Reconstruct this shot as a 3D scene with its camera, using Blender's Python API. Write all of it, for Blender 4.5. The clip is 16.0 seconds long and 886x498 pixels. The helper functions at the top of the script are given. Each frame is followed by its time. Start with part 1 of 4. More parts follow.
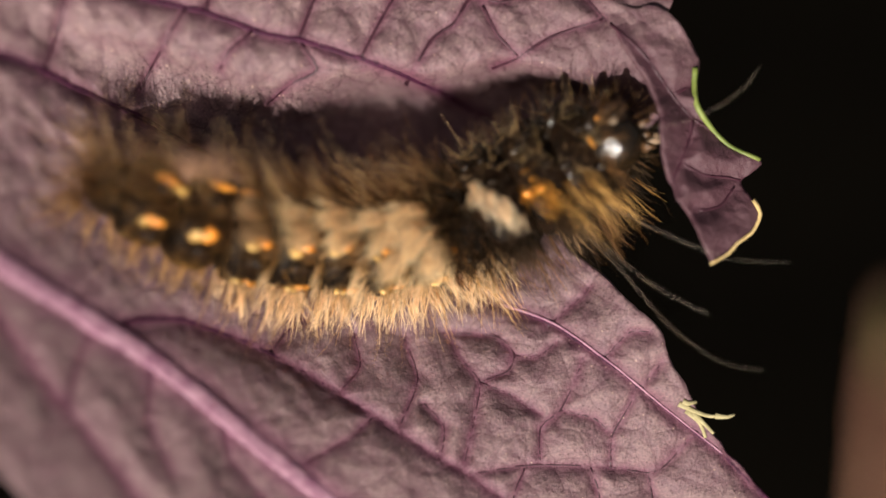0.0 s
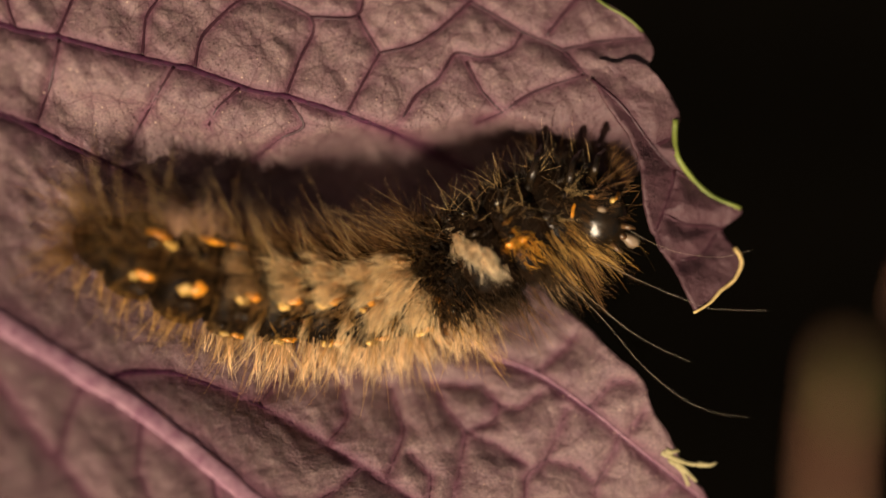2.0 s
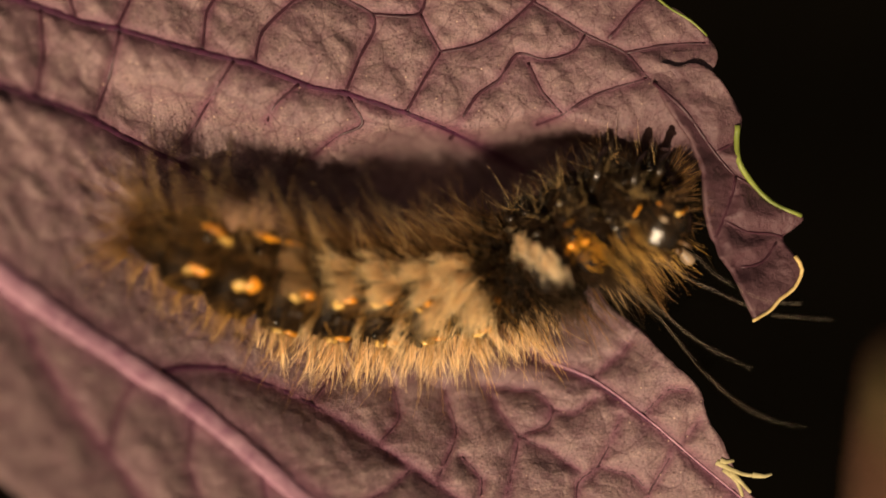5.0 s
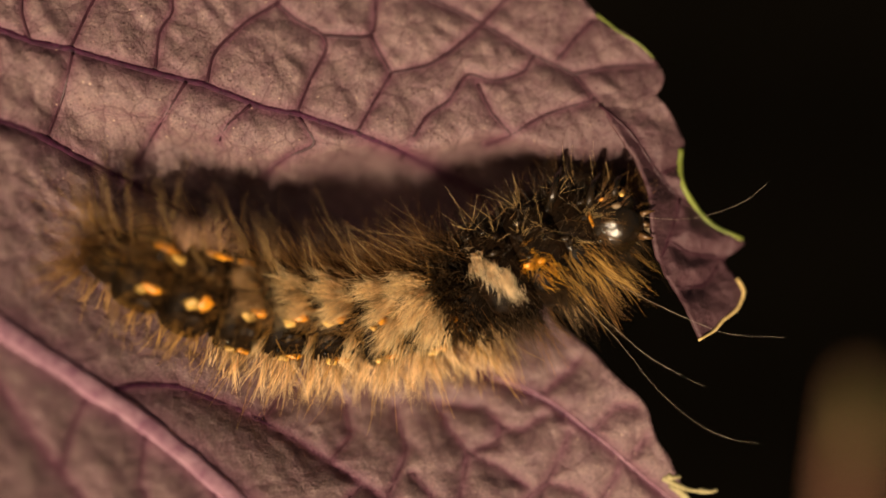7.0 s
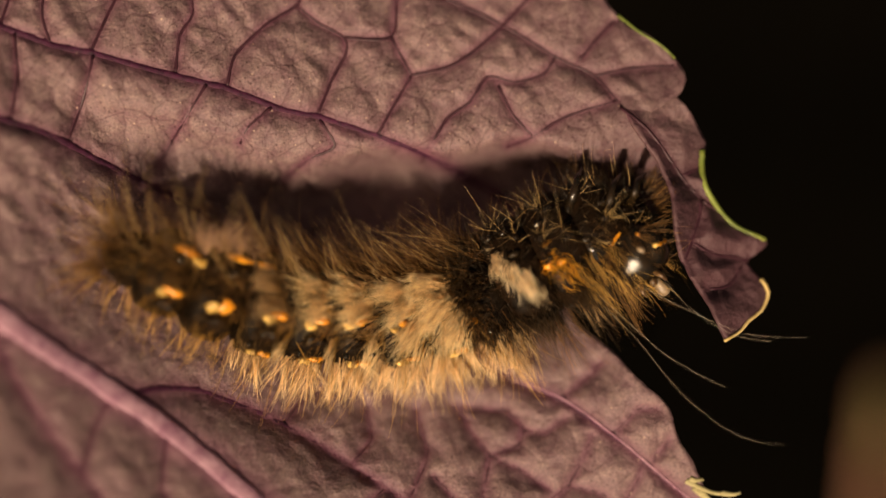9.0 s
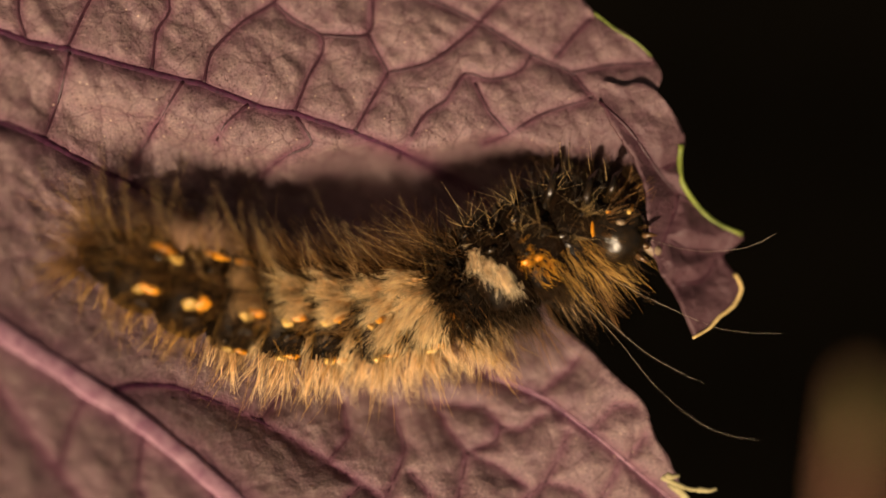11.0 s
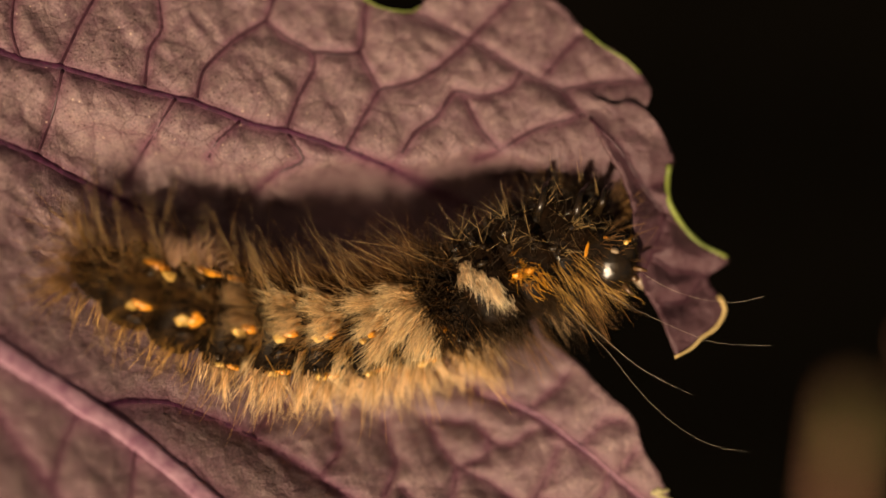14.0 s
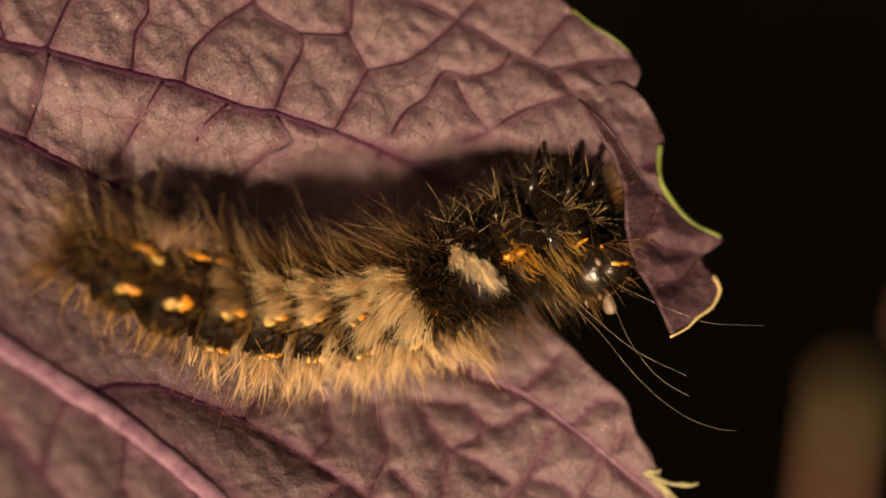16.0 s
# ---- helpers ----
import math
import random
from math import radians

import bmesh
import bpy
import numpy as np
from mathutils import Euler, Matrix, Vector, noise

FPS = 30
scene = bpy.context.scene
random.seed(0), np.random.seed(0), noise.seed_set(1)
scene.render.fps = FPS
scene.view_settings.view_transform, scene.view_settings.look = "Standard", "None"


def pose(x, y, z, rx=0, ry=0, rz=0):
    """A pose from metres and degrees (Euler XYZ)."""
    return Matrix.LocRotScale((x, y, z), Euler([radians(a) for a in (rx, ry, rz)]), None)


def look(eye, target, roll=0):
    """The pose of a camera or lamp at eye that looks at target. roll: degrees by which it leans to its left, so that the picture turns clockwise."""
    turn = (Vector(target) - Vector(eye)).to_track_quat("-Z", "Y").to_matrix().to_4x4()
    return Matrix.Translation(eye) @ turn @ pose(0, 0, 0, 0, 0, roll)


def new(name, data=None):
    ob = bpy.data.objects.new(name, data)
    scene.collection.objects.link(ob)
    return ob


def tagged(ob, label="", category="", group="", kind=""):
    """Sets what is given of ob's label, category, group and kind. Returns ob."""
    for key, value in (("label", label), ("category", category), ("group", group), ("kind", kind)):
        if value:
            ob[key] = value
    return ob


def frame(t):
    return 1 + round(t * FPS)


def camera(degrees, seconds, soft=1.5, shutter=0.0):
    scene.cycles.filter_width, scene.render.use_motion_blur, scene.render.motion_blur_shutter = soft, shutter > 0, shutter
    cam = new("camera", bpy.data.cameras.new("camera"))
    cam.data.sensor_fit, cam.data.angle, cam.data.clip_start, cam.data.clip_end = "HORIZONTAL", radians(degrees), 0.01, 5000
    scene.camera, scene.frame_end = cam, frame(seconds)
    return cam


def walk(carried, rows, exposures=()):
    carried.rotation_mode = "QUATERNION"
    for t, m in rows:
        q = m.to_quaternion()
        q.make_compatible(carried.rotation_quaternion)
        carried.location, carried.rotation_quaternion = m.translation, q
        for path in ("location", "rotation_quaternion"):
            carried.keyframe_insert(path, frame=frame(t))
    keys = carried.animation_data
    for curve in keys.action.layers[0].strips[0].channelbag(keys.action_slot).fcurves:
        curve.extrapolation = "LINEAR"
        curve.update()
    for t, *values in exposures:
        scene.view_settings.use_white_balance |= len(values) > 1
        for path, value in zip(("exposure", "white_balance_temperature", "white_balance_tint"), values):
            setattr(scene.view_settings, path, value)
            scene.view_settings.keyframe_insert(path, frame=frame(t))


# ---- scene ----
from mathutils import geometry

# ---------------------------------------------------------------- camera
cam = camera(24, 16.0, 1.6)
cam.data.dof.use_dof = True
cam.data.dof.focus_distance = 0.1119
cam.data.dof.aperture_fstop = 6.5
PATH = [
    (0.0, pose(0, 0, 0.1108, -2.058, -0.385, -0.624)),
    (0.3, pose(-4e-05, -0.0001, 0.1112, -1.99, -0.1, -0.85)),
    (0.5, pose(-6e-05, -0.00013, 0.11187, -1.914, -0.187, -0.973)),
    (1.0, pose(-7e-05, -6e-05, 0.11193, -1.913, -0.166, -0.898)),
    (1.5, pose(-9e-05, -4e-05, 0.11165, -1.585, -0.149, -0.869)),
    (2.0, pose(-9e-05, 2e-05, 0.11259, -0.598, -0.834, -0.948)),
    (2.5, pose(-7e-05, -0.00013, 0.11245, -0.464, 1.143, -0.805)),
    (3.0, pose(-8e-05, -0.00016, 0.1129, -1.502, 1.542, -0.588)),
    (3.5, pose(1e-05, 1e-05, 0.11252, -2.539, 0.646, -0.021)),
    (4.0, pose(-1e-05, -1e-05, 0.11222, -1.497, 0.905, 0.292)),
    (4.5, pose(-4e-05, 5e-05, 0.11211, -0.996, 1.07, 0.453)),
    (4.7, pose(2e-05, -8e-05, 0.11154, -0.663, 1.007, 0.417)),
    (6.8, pose(6e-05, 0.00015, 0.11311, -0.236, -0.651, 0.481)),
    (7.0, pose(2e-05, 0.00012, 0.11294, -0.098, -0.576, 0.444)),
    (7.5, pose(1e-05, 0.00013, 0.11278, 0.387, -0.25, 0.389)),
    (8.0, pose(9e-05, 0.00012, 0.11361, 0.823, 0.116, 0.459)),
    (8.5, pose(8e-05, 0.00015, 0.11285, 0.362, 0.158, 0.348)),
    (9.0, pose(1e-05, 0.0001, 0.11259, -0.021, 0.0, 0.285)),
    (9.5, pose(3e-05, 8e-05, 0.11272, -0.065, -0.351, 0.446)),
    (12.0, pose(6e-05, -0.00019, 0.11276, 0.006, -0.883, 0.083)),
    (12.5, pose(5e-05, -0.00022, 0.1128, -0.354, -1.164, -0.002)),
    (13.0, pose(6e-05, -0.00021, 0.11278, -0.361, -1.113, -0.075)),
    (13.5, pose(-2e-05, 3e-05, 0.11289, 0.095, -0.844, 0.244)),
    (14.0, pose(1e-05, 8e-05, 0.11346, 0.349, -0.887, 0.216)),
    (14.5, pose(-6e-05, -2e-05, 0.11319, 0.245, -1.227, 0.003)),
    (15.0, pose(-6e-05, -2e-05, 0.11311, 0.261, -1.157, -0.012)),
    (15.5, pose(-1e-05, 4e-05, 0.11313, -0.19, -1.182, 0.044)),
    (16.0, pose(-7e-05, -7e-05, 0.11302, -0.075, -1.209, -0.242)),
]
walk(cam, PATH, [(0, 0.45, 5950, 10), (0.3, 0.15, 6200, 11), (0.6, 0.03, 6450, 12), (1.6, 0.02, 7500, 12), (2.6, 0.03, 7750, 12), (3.5, 0.05, 8450, 13.5), (16, 0.05, 8500, 13.5)])

# ---------------------------------------------------------------- light
SUN_EL, SUN_AZ = radians(50), radians(201)      # azimuth: clockwise from +y
world = bpy.data.worlds.new("sky")
scene.world = world
world.use_nodes = True
wn = world.node_tree.nodes
sky = wn.new("ShaderNodeTexSky")
sky.sky_type, sky.sun_disc = "NISHITA", False
sky.dust_density, sky.air_density, sky.ozone_density = 5.0, 0.7, 0.5
sky.sun_elevation, sky.sun_rotation = SUN_EL, SUN_AZ
wn["Background"].inputs[1].default_value = 0.05
warm = wn.new("ShaderNodeMix")                  # skylight reddened by the foliage around
warm.data_type, warm.blend_type = "RGBA", "MULTIPLY"
warm.inputs[0].default_value, warm.inputs[7].default_value = 1.0, (1.18, 0.97, 0.72, 1)
world.node_tree.links.new(sky.outputs[0], warm.inputs[6])
world.node_tree.links.new(warm.outputs[2], wn["Background"].inputs[0])
sun = new("sun", bpy.data.lights.new("sun", "SUN"))
sun.data.energy, sun.data.angle, sun.data.color = 7.2, radians(0.6), (1.0, 0.89, 0.74)
SUN_WAY = Vector((math.sin(SUN_AZ) * math.cos(SUN_EL), math.cos(SUN_AZ) * math.cos(SUN_EL), math.sin(SUN_EL)))
sun.matrix_world = look(SUN_WAY, (0, 0, 0))

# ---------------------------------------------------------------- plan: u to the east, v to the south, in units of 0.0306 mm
UNIT = 3.0636e-5
MM = 0.001


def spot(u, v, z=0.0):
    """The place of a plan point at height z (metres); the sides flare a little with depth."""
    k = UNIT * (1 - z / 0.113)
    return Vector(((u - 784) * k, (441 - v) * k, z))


rng = np.random.RandomState(7)
LATTICE = rng.rand(128, 128)


def vnoise(u, v):
    """Smooth value noise, -1 to 1, one feature per unit."""
    u, v = np.asarray(u, float), np.asarray(v, float)
    i, j = np.floor(u).astype(int), np.floor(v).astype(int)
    a, b = u - i, v - j
    a, b = a * a * (3 - 2 * a), b * b * (3 - 2 * b)
    g = lambda di, dj: LATTICE[(i + di) % 128, (j + dj) % 128]
    return 2 * ((g(0, 0) * (1 - a) + g(1, 0) * a) * (1 - b) + (g(0, 1) * (1 - a) + g(1, 1) * a) * b) - 1


def smooth_line(points, step=8.0, closed=False):
    """A rounded line through points, as an array."""
    p = np.array(points, float)
    n = len(p)
    out = []
    for i in range(n if closed else n - 1):
        if closed:
            a, b, c, d = p[(i - 1) % n], p[i], p[(i + 1) % n], p[(i + 2) % n]
        else:
            b, c = p[i], p[i + 1]
            a, d = p[i - 1] if i else 2 * b - c, p[i + 2] if i + 2 < n else 2 * c - b
        m = max(1, int(np.linalg.norm(c - b) / step))
        for t in np.arange(m)[:, None] / m:
            out.append(((2 * b) + (c - a) * t + (2 * a - 5 * b + 4 * c - d) * t ** 2 + (3 * b - a - 3 * c + d) * t ** 3) / 2)
    if not closed:
        out.append(p[-1])
    return np.array([np.ravel(q) for q in out])


# ---------------------------------------------------------------- materials
def nodes_of(name):
    m = bpy.data.materials.new(name)
    m.use_nodes = True
    nt = m.node_tree
    return m, nt, nt.nodes["Principled BSDF"]


def noise_node(nt, scale, detail=4.0, rough=0.6, kind="ShaderNodeTexNoise"):
    co = nt.nodes.new("ShaderNodeTexCoord")
    n = nt.nodes.new(kind)
    n.inputs["Scale"].default_value = scale
    if kind == "ShaderNodeTexVoronoi":
        n.voronoi_dimensions = "2D"
    else:
        n.inputs["Detail"].default_value, n.inputs["Roughness"].default_value = detail, rough
    nt.links.new(co.outputs["Object"], n.inputs["Vector"])
    return n


def ramp_node(nt, source, stops):
    r = nt.nodes.new("ShaderNodeValToRGB")
    e = r.color_ramp.elements
    while len(e) < len(stops):
        e.new(0.5)
    for el, (pos, col) in zip(e, stops):
        el.position, el.color = pos, (*col, 1)
    nt.links.new(source, r.inputs[0])
    return r


def mix_node(nt, fac, a, b, mode="MIX"):
    m = nt.nodes.new("ShaderNodeMix")
    m.data_type, m.blend_type = "RGBA", mode
    for value, socket in ((fac, m.inputs[0]), (a, m.inputs[6]), (b, m.inputs[7])):
        if isinstance(value, (int, float)):
            socket.default_value = value
        elif isinstance(value, tuple):
            socket.default_value = (*value, 1)
        else:
            nt.links.new(value, socket)
    return m.outputs[2]


def bump_node(nt, heights, bsdf):
    """heights: (socket, strength, metres), coarse first."""
    last = None
    for socket, strength, dist in heights:
        b = nt.nodes.new("ShaderNodeBump")
        b.inputs["Strength"].default_value, b.inputs["Distance"].default_value = strength, dist
        nt.links.new(socket, b.inputs["Height"])
        if last:
            nt.links.new(last, b.inputs["Normal"])
        last = b.outputs[0]
    nt.links.new(last, bsdf.inputs["Normal"])


def plain(name, a, b, scale, rough=0.5, spec=0.5, bump=0.0, translucent=0.0):
    """A material that wanders between two colours, with fine relief."""
    m, nt, p = nodes_of(name)
    n = noise_node(nt, scale)
    r = ramp_node(nt, n.outputs[0], [(0.3, a), (0.7, b)])
    nt.links.new(r.outputs[0], p.inputs["Base Color"])
    p.inputs["Roughness"].default_value = rough
    p.inputs["Specular IOR Level"].default_value = spec
    if bump:
        bump_node(nt, [(noise_node(nt, scale * 5).outputs[0], bump, 0.00006)], p)
    if translucent:
        t, s = nt.nodes.new("ShaderNodeBsdfTranslucent"), nt.nodes.new("ShaderNodeMixShader")
        nt.links.new(r.outputs[0], t.inputs[0])
        s.inputs[0].default_value = translucent
        nt.links.new(p.outputs[0], s.inputs[1])
        nt.links.new(t.outputs[0], s.inputs[2])
        nt.links.new(s.outputs[0], nt.nodes["Material Output"].inputs[0])
    return m


def hair_material(name, root, tip, rough=0.45, translucent=0.25, gloss=0.5):
    """Hair: colour from root to tip by the attribute 'along', varied hair by hair."""
    m, nt, p = nodes_of(name)
    at = nt.nodes.new("ShaderNodeAttribute")
    at.attribute_name = "along"
    r = ramp_node(nt, at.outputs["Fac"], [(0.05, root), (0.95, tip)])
    geo = nt.nodes.new("ShaderNodeNewGeometry")
    v = ramp_node(nt, geo.outputs["Random Per Island"], [(0.0, (0.55, 0.51, 0.47)), (1.0, (1.35, 1.3, 1.25))])
    col = mix_node(nt, 1.0, r.outputs[0], v.outputs[0], "MULTIPLY")
    nt.links.new(col, p.inputs["Base Color"])
    p.inputs["Roughness"].default_value = rough
    p.inputs["Specular IOR Level"].default_value = gloss
    t, s = nt.nodes.new("ShaderNodeBsdfTranslucent"), nt.nodes.new("ShaderNodeMixShader")
    nt.links.new(col, t.inputs[0])
    s.inputs[0].default_value = translucent
    nt.links.new(p.outputs[0], s.inputs[1])
    nt.links.new(t.outputs[0], s.inputs[2])
    nt.links.new(s.outputs[0], nt.nodes["Material Output"].inputs[0])
    return m


def leaf_material():
    m, nt, p = nodes_of("purple_leaf")
    broad = noise_node(nt, 260, 3)
    mid = noise_node(nt, 1300, 6, 0.68)
    fine = noise_node(nt, 7000, 3, 0.6)
    base = ramp_node(nt, broad.outputs[0], [(0.35, (0.100, 0.052, 0.064)), (0.65, (0.126, 0.070, 0.080))])
    tan = ramp_node(nt, mid.outputs[0], [(0.38, (0, 0, 0)), (0.66, (1, 1, 1))])
    c = mix_node(nt, tan.outputs[0], base.outputs[0], (0.166, 0.110, 0.110))
    at = nt.nodes.new("ShaderNodeAttribute")
    at.attribute_name = "vein"
    c = mix_node(nt, at.outputs["Fac"], c, (0.090, 0.023, 0.048))
    flank = nt.nodes.new("ShaderNodeAttribute")
    flank.attribute_name = "rib"
    c = mix_node(nt, flank.outputs["Fac"], c, (0.19, 0.070, 0.118))
    grain = ramp_node(nt, fine.outputs[0], [(0.3, (0.68, 0.66, 0.68)), (0.7, (1.24, 1.23, 1.21))])
    c = mix_node(nt, 1.0, c, grain.outputs[0], "MULTIPLY")
    dots = noise_node(nt, 1900, kind="ShaderNodeTexVoronoi")
    dark = ramp_node(nt, dots.outputs["Distance"], [(0.08, (1, 1, 1)), (0.15, (0, 0, 0))])
    pick = ramp_node(nt, noise_node(nt, 500, 2).outputs[0], [(0.38, (0, 0, 0)), (0.52, (0.7, 0.7, 0.7))])
    f = mix_node(nt, 1.0, dark.outputs[0], pick.outputs[0], "MULTIPLY")
    calm = nt.nodes.new("ShaderNodeAttribute")
    calm.attribute_name = "calm"
    f = mix_node(nt, calm.outputs["Fac"], f, (0, 0, 0))
    c = mix_node(nt, f, c, (0.036, 0.012, 0.017))
    warp = noise_node(nt, 900, 2)
    co = nt.nodes.new("ShaderNodeTexCoord")
    shift = nt.nodes.new("ShaderNodeVectorMath")
    shift.operation = "MULTIPLY_ADD"
    shift.inputs[1].default_value = (0.0007, 0.0007, 0.0)
    nt.links.new(warp.outputs["Color"], shift.inputs[0])
    nt.links.new(co.outputs["Object"], shift.inputs[2])
    mesh_lines = nt.nodes.new("ShaderNodeTexVoronoi")
    mesh_lines.voronoi_dimensions, mesh_lines.feature = "2D", "DISTANCE_TO_EDGE"
    mesh_lines.inputs["Scale"].default_value = 620
    nt.links.new(shift.outputs[0], mesh_lines.inputs["Vector"])
    thin = ramp_node(nt, mesh_lines.outputs["Distance"], [(0.0, (0.6, 0.6, 0.6)), (0.05, (0, 0, 0))])
    line = mix_node(nt, calm.outputs["Fac"], thin.outputs[0], (0, 0, 0))
    c = mix_node(nt, line, c, (0.05, 0.018, 0.026))
    bulge = ramp_node(nt, mesh_lines.outputs["Distance"], [(0.0, (0, 0, 0)), (0.30, (1, 1, 1))])
    motes = noise_node(nt, 900, kind="ShaderNodeTexVoronoi")
    pale = ramp_node(nt, motes.outputs["Distance"], [(0.025, (1, 1, 1)), (0.05, (0, 0, 0))])
    sparse = ramp_node(nt, noise_node(nt, 800, 2).outputs[0], [(0.48, (0, 0, 0)), (0.6, (1, 1, 1))])
    few = mix_node(nt, 1.0, pale.outputs[0], sparse.outputs[0], "MULTIPLY")
    few = mix_node(nt, calm.outputs["Fac"], few, (0, 0, 0))
    c = mix_node(nt, few, c, (0.36, 0.25, 0.2))
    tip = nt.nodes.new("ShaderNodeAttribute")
    tip.attribute_name = "tip_tone"
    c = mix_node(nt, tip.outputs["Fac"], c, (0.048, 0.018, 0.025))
    nt.links.new(c, p.inputs["Base Color"])
    rr = ramp_node(nt, mid.outputs[0], [(0.3, (0.5, 0.5, 0.5)), (0.7, (0.7, 0.7, 0.7))])
    nt.links.new(rr.outputs[0], p.inputs["Roughness"])
    p.inputs["Specular IOR Level"].default_value = 0.35
    net = noise_node(nt, 1500, kind="ShaderNodeTexVoronoi")
    bump_node(nt, [(bulge.outputs[0], 0.3, 0.00014), (net.outputs["Distance"], 0.2, 0.00012), (mid.outputs[0], 0.8, 0.0002), (fine.outputs[0], 0.45, 0.00005)], p)
    return m


LEAF = leaf_material()
VEIN = plain("purple_vein", (0.012, 0.002, 0.008), (0.06, 0.010, 0.034), 3200, 0.6, 0.2, 0.8)
VEIN_PALE = plain("pink_vein", (0.19, 0.080, 0.130), (0.39, 0.225, 0.285), 1300, 0.6, 0.2, 0.8)
VEIN_FINE = plain("dark_fine_vein", (0.020, 0.005, 0.010), (0.042, 0.011, 0.020), 1500, 0.5, 0.3, 0.3)
GREEN_RIM = plain("green_rim", (0.10, 0.14, 0.025), (0.22, 0.26, 0.06), 900, 0.5, 0.4, 0.3, 0.3)
DRY_RIM = plain("dry_rim", (0.36, 0.24, 0.09), (0.55, 0.42, 0.20), 1200, 0.7, 0.2, 0.5)
DRY_FIBRE = plain("dry_fibre", (0.20, 0.17, 0.08), (0.34, 0.30, 0.17), 1500, 0.8, 0.2, 0.6)
SKIN = plain("black_skin", (0.0025, 0.0017, 0.0012), (0.009, 0.005, 0.0025), 900, 0.5, 0.03, 0.5)
THORAX_SKIN = plain("glossy_black_skin", (0.003, 0.002, 0.0013), (0.012, 0.006, 0.003), 1300, 0.4, 0.06, 0.5)
CAPSULE = plain("head_shell", (0.003, 0.0022, 0.0015), (0.018, 0.010, 0.004), 1300, 0.22, 0.5, 0.45)
ORANGE = plain("orange_mark", (0.50, 0.15, 0.010), (0.80, 0.35, 0.035), 1500, 0.35, 0.5, 0.4)
WHITE = plain("cream_mark", (0.46, 0.26, 0.05), (0.66, 0.42, 0.13), 1500, 0.4, 0.5, 0.4)
JAW = plain("brown_jaw", (0.05, 0.024, 0.009), (0.11, 0.055, 0.022), 1500, 0.35, 0.5, 0.3)
HORN = plain("pale_horn", (0.17, 0.11, 0.07), (0.28, 0.21, 0.14), 2500, 0.4, 0.5, 0.3, 0.2)
STALK = plain("dry_stalk", (0.18, 0.086, 0.056), (0.30, 0.16, 0.105), 120, 0.8, 0.2, 0.4)
STALK_GREEN = plain("green_bud", (0.06, 0.054, 0.018), (0.10, 0.088, 0.032), 120, 0.7, 0.2, 0.4)
# near black: the deep shade behind the leaf is put into this colour
SOIL = plain("shade_toned_soil", (0.0007, 0.0006, 0.0005), (0.0020, 0.0017, 0.0012), 30, 1.0, 0.0, 0.0)
CREAM_HAIR = hair_material("cream_hair", (0.86, 0.63, 0.34), (1.0, 0.88, 0.60), 0.45, 0.42)
FRINGE_HAIR = hair_material("fringe_hair", (0.84, 0.60, 0.33), (1.0, 0.84, 0.56), 0.45, 0.45)
GOLD_HAIR = hair_material("golden_hair", (0.42, 0.22, 0.055), (0.84, 0.55, 0.19), 0.4, 0.4)
BROWN_HAIR = hair_material("brown_hair", (0.075, 0.034, 0.013), (0.26, 0.135, 0.052), 0.5, 0.4, 0.2)
BLACK_HAIR = hair_material("black_hair", (0.010, 0.007, 0.004), (0.050, 0.030, 0.016), 0.4, 0.08, 0.2)
WHITE_HAIR = hair_material("white_hair", (0.88, 0.68, 0.42), (1.0, 0.90, 0.68), 0.45, 0.42)
TAN_HAIR = hair_material("tan_hair", (0.40, 0.24, 0.10), (0.74, 0.54, 0.32), 0.45, 0.4)
ROSE_HAIR = hair_material("rosy_tan_hair", (0.40, 0.22, 0.15), (0.62, 0.40, 0.30), 0.5, 0.4)
HONEY_HAIR = hair_material("honey_hair", (0.20, 0.10, 0.034), (0.56, 0.34, 0.14), 0.4, 0.4)
AMBER_HAIR = hair_material("amber_hair", (0.11, 0.050, 0.016), (0.38, 0.205, 0.078), 0.4, 0.4)
STAR_HAIR = hair_material("straw_hair", (0.40, 0.26, 0.10), (0.85, 0.65, 0.35), 0.35, 0.3)
LONG_HAIR = hair_material("long_hair", (0.42, 0.25, 0.09), (0.85, 0.62, 0.34), 0.3, 0.2)
SILVER_HAIR = hair_material("silver_hair", (0.34, 0.27, 0.2), (0.66, 0.58, 0.48), 0.3, 0.1)
ORANGE_HAIR = hair_material("orange_hair", (0.66, 0.27, 0.02), (0.85, 0.48, 0.08), 0.4, 0.3)


# ---------------------------------------------------------------- mesh helpers
def mesh_object(name, verts, faces, material, parent=None, label="", smooth=True):
    me = bpy.data.meshes.new(name)
    me.from_pydata(verts, [], faces)
    me.materials.append(material)
    if smooth:
        me.polygons.foreach_set("use_smooth", [True] * len(me.polygons))
    me.update()
    ob = new(name, me)
    if parent:
        ob.parent = parent
    if label:
        tagged(ob, label)
    return ob


def part(name, bm, material, parent, label=""):
    me = bpy.data.meshes.new(name)
    bm.to_mesh(me)
    bm.free()
    me.materials.append(material)
    me.polygons.foreach_set("use_smooth", [True] * len(me.polygons))
    ob = new(name, me)
    ob.parent = parent
    if label:
        tagged(ob, label)
    return ob


